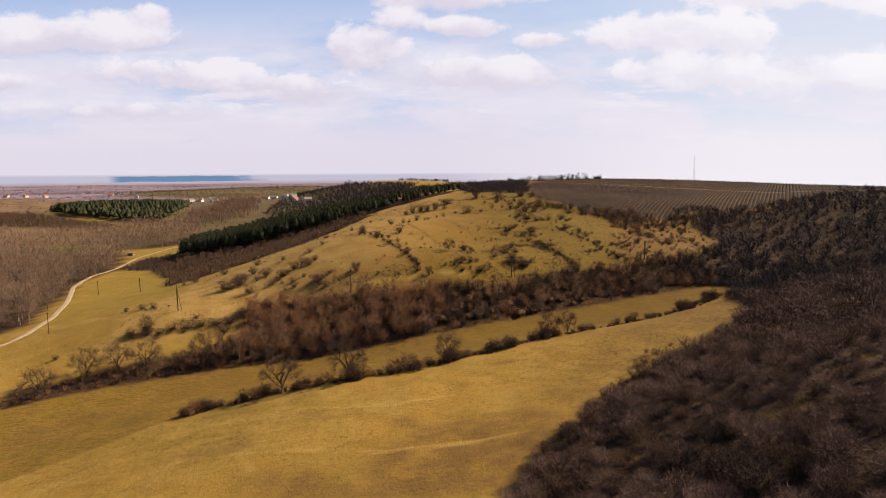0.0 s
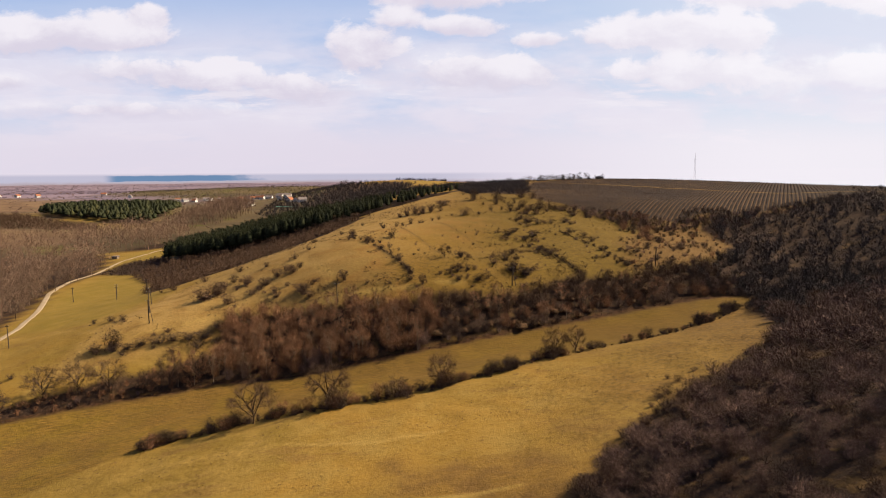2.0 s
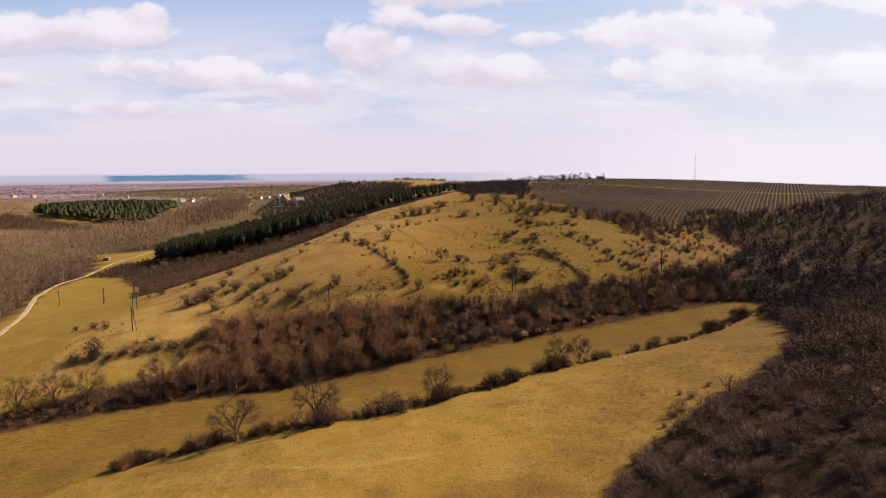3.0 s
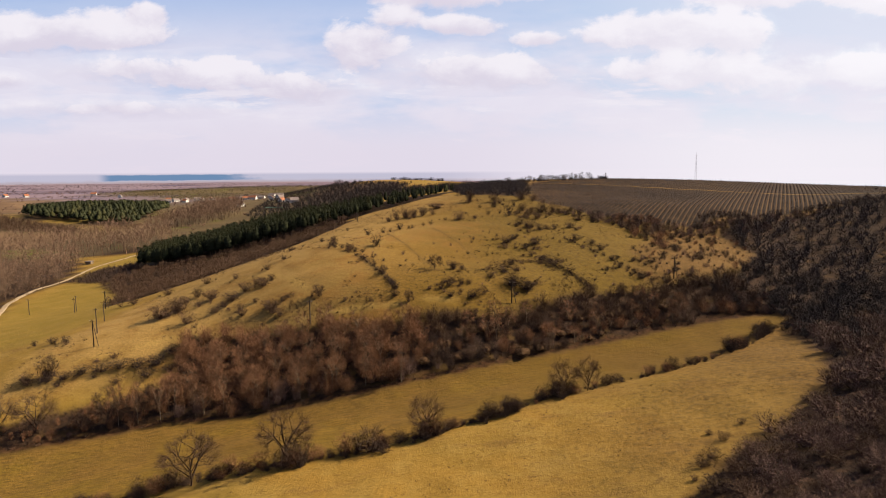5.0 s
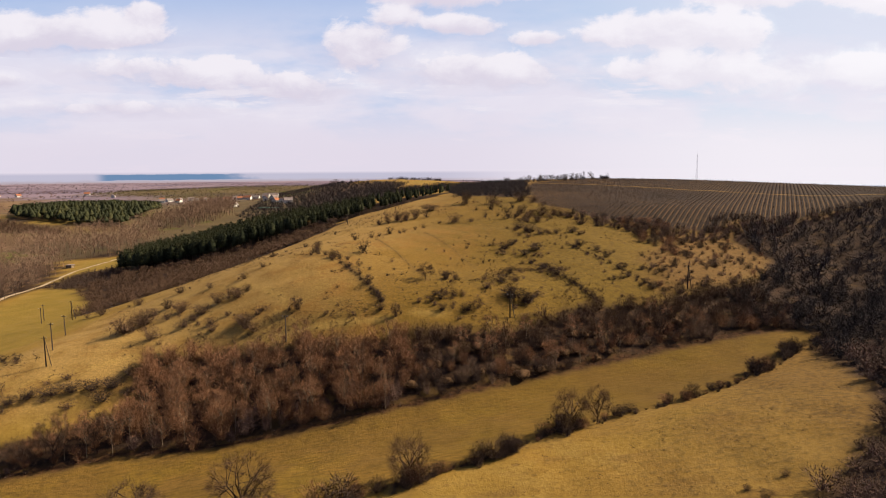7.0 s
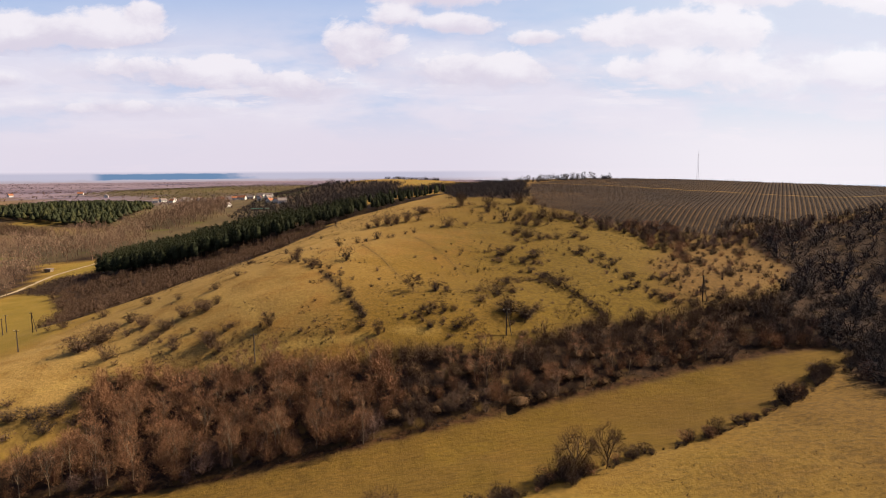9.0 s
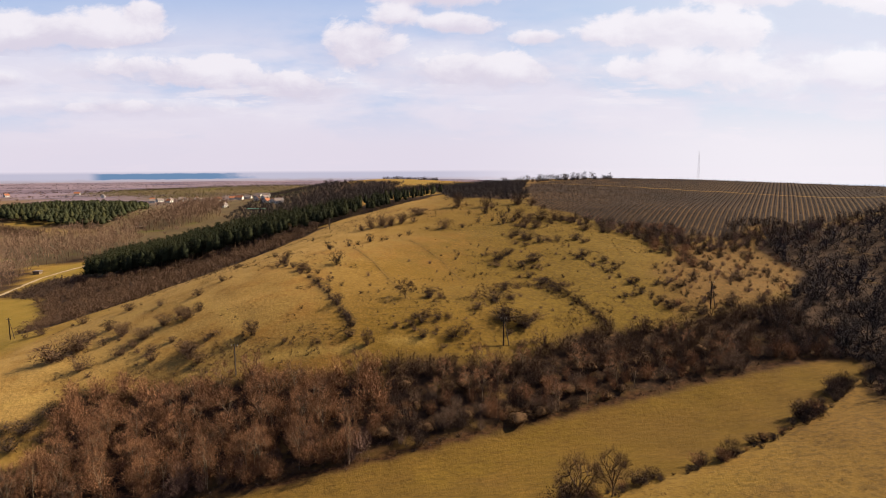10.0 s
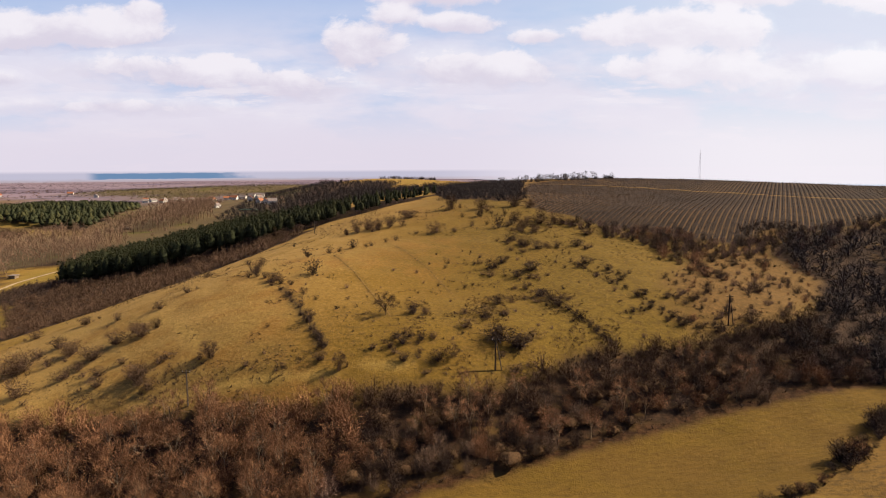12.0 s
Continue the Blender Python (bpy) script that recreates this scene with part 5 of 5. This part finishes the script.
def mast_tower(x, y, h):
    """A slender lattice mast: four legs, braces and an aerial."""
    ob = new("lattice_mast")
    ob.matrix_basis = Matrix.Translation((x, y, ground_at(x, y) - 0.3))
    v = np.array
    for sx in (-1, 1):
        for sy in (-1, 1):
            new("leg", soup("leg", limb(v([sx * 3.2, sy * 3.2, 0.0]), v([sx * 0.9, sy * 0.9, h * 0.9]), 0.2, 0.14), STEEL)).parent = ob
    for k in range(16):
        z0, z1 = h * 0.9 * k / 16, h * 0.9 * (k + 1) / 16
        w0, w1 = 3.2 - 2.3 * k / 16, 3.2 - 2.3 * (k + 1) / 16
        new("brace", soup("brace", limb(v([-w0, -w0, z0]), v([w1, -w1, z1]), 0.09, 0.09) + limb(v([w0, w0, z0]), v([w1, -w1, z1]), 0.09, 0.09), STEEL)).parent = ob
    new("aerial", soup("aerial", limb(v([0, 0, h * 0.88]), v([0, 0, h]), 0.25, 0.14), STEEL)).parent = ob
    return tagged(ob, "slender steel lattice mast behind the vineyard crest", "mast")


mast_tower(788, 2000, 108)


def house(x, y, w, d, h, turn, roof_material, rng):
    """A village house: walls with gables, two roof slopes, windows and a chimney."""
    ob = new("house")
    ob.matrix_basis = Matrix.Translation((x, y, ground_at(x, y) - 0.3)) @ Matrix.Rotation(turn, 4, "Z")
    v, top = np.array, h + d * 0.42
    walls = box((-w / 2, -d / 2, 0), (w / 2, d / 2, h))
    for s in (-1, 1):
        walls += [v([s * w / 2, -d / 2, h]), v([s * w / 2, d / 2, h]), v([s * w / 2, 0, top])]
    new("wall", soup("wall", walls, PLASTER)).parent = ob
    slab = []
    for s in (-1, 1):
        e, f = w / 2 + 0.4, s * (d / 2 + 0.5)
        a, b, c, q = v([-e, f, h - 0.25]), v([e, f, h - 0.25]), v([e, 0, top + 0.1]), v([-e, 0, top + 0.1])
        up = v([0, 0, 0.25])
        for t0, t1, t2, t3 in ((a, b, c, q), (a + up, b + up, c + up, q + up), (a, b, b + up, a + up), (a, q, q + up, a + up), (b, c, c + up, b + up)):
            slab += [t0, t1, t2, t0, t2, t3]
    roof = new("roof", soup("roof", slab, roof_material))
    roof.parent = ob
    new("chimney", soup("chimney", box((w * 0.2, -0.4, top - 0.8), (w * 0.2 + 0.7, 0.3, top + 1.1)), TILE)).parent = roof
    for sx in (-0.28, 0.28):
        new("window", soup("window", box((w * sx - 0.6, -d / 2 - 0.05, 1.1), (w * sx + 0.6, -d / 2 + 0.05, 2.4)), PANE)).parent = ob
    new("window", soup("window", box((-w / 2 - 0.05, -0.7, 1.1), (-w / 2 + 0.05, 0.7, 2.4)), PANE)).parent = ob
    return tagged(ob, "small white village house with a pitched roof", "house", "village houses")


for x, y in ((-549, 1345), (-528, 1330), (-508, 1333), (-493, 1352), (-480, 1340), (-467, 1357), (-455, 1330), (-418, 1337), (-400, 1290), (-383, 1312),
             (-354, 1288), (-330, 1240), (-300, 1200), (-284, 1140), (-300, 1020), (-288, 1172), (-235, 1010), (-222, 990), (-205, 960), (-1063, 1545),
             (-1013, 1540), (-960, 1533), (-822, 1569), (-700, 1450), (-535, 1312), (-500, 1308), (-470, 1300), (-440, 1302), (-380, 1340), (-412, 1318), (-350, 1262), (-262, 1110), (-250, 1060), (-268, 1075)):
    house(x, y, rng.uniform(8.5, 12.5), rng.uniform(7, 8.5), rng.uniform(3.2, 4.6), (0.0, 1.5)[rng.integers(0, 2)] + rng.uniform(-0.5, 0.5), TILE if rng.random() < 0.65 else TILE_GREY, rng)
x, y = scatter([(-580, 1300), (-440, 1270), (-300, 1080), (-190, 930), (-180, 1020), (-270, 1240), (-370, 1370), (-560, 1400)], 21, rng)
h = rng.uniform(2.5, 5.5, len(x))
thick_stuff("village_trees", CLUMPS, x, y, h, h * 1.1, TWIG, rng, "bare garden trees among village houses", "trees")
for x, y, w in ((-307, 775, 9), (-264, 531, 4), (-213, 889, 26)):
    ob = new("shed")
    ob.matrix_basis = Matrix.Translation((x, y, ground_at(x, y) - 0.2))
    new("wall", soup("wall", box((-w / 2, -2, 0), (w / 2, 2, 2.2)), BARK_PALE)).parent = ob
    new("roof", soup("roof", box((-w / 2 - 0.4, -2.4, 2.2), (w / 2 + 0.4, 2.4, 2.5)), GREEN_SHEET if w > 20 else TILE_GREY)).parent = ob
    tagged(ob, "low shed with a flat sheet roof", "shed")

x, y = scatter(VILLAGE_HILL, 11, rng)
h = rng.uniform(3, 6.5, len(x))
thick_stuff("hill_scrub", TUSSOCKS, x, y, h, h * 1.3, OLIVE, rng, "dark trees and scrub around the far village", "scrub")

# belts of bare wood on the plain, and the blue forest at its rim
n = 2600
y = rng.uniform(1500, 3000, n)
x = rng.uniform(-0.75, 0.1, n) * y
x, y = np.round(x / 340) * 340 + rng.normal(size=n) * 120 + 60 * np.sin(y / 90), np.round(y / 190) * 190 + rng.normal(size=n) * 14 + 40 * np.sin(x / 300)
h = rng.uniform(4, 7, n)
thick_stuff("plain_wood", TUSSOCKS, x, y, h, h * 1.5, HAZED_BELT, rng, "belts of bare trees on the far plain", "wood")


def tufts(count, poly, seed, lo, hi, material, label):
    """Grass tussocks and weeds standing in the pasture, too many to count."""
    r = np.random.default_rng(seed)
    px, py = zip(*poly)
    x, y = r.uniform(min(px), max(px), count), r.uniform(min(py), max(py), count)
    keep = (edge_distance(poly, x, y) > 0) & (value_noise(x, y, 9, seed) + 0.8 * value_noise(x, y, 30, seed + 1) > 0.25)
    x, y = x[keep], y[keep]
    h = r.uniform(lo, hi, len(x))
    thick_stuff("tussocks", TUSSOCKS, x, y, h, h * 1.5, material, r, label, "tussocks")


tufts(17000, SOUTH_SIDE, 71, 0.35, 1.0, TWIG_DARK, "dark weedy tussocks on the hill pasture")
tufts(8000, SOUTH_SIDE, 75, 0.25, 0.7, STRAW, "pale dry grass tussocks on the hill pasture")
tufts(14000, [(-85, 234), (-20, 239), (30, 248), (70, 263), (50, 290), (-10, 285), (-60, 272), (-95, 268)], 77, 0.35, 0.95, UMBER, "brown grass tussocks on the lower hill")
NEAR_MEADOW = [(-95, 132), (-72, 163), (-27, 169), (1, 174), (36, 192), (82, 216), (108, 236), (101, 212), (84, 184), (60, 165), (42, 152), (26, 134), (15, 110), (5, 96), (-60, 96)]
tufts(6500, NEAR_MEADOW, 81, 0.16, 0.55, UMBER, "small dark weeds in the meadow")


def haze_backdrop():
    """The misty rim of the plain beyond the land: a far curved sheet that glows, painted with pale haze and one blue
    forest.
    """
    m = bpy.data.materials.new("hazy_distance")
    m.use_nodes = True
    n = Nodes(m.node_tree)
    x, y, z = n.put("ShaderNodeSeparateXYZ").outputs
    n.feed(x.node.inputs[0], n.place())
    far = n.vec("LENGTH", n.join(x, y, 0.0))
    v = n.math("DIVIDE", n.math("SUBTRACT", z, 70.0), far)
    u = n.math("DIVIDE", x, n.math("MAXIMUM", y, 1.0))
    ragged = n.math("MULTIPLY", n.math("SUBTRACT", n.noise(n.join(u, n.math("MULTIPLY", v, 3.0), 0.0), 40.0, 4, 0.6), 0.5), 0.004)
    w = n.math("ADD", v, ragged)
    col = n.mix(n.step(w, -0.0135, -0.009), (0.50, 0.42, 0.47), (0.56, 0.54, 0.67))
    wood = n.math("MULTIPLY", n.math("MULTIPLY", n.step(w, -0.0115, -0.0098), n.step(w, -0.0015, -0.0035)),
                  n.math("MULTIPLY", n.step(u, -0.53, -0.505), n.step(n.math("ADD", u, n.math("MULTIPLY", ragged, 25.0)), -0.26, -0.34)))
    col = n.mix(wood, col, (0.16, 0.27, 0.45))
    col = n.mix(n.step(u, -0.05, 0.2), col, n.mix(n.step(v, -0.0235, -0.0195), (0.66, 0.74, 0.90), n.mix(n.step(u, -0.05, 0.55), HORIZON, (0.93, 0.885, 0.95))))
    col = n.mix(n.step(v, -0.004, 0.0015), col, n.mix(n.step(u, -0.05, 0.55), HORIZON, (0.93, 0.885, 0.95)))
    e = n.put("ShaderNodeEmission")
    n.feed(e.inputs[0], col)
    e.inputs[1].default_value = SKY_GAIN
    n.t.links.new(e.outputs[0], n.put("ShaderNodeOutputMaterial").inputs[0])
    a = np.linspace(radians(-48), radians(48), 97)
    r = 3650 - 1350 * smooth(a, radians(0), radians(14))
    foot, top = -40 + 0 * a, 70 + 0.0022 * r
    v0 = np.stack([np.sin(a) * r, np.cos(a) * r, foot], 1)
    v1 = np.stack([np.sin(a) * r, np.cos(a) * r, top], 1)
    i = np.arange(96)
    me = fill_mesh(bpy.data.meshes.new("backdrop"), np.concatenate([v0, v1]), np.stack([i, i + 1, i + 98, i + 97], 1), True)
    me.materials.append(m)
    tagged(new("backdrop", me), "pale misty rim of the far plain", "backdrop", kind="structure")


haze_backdrop()
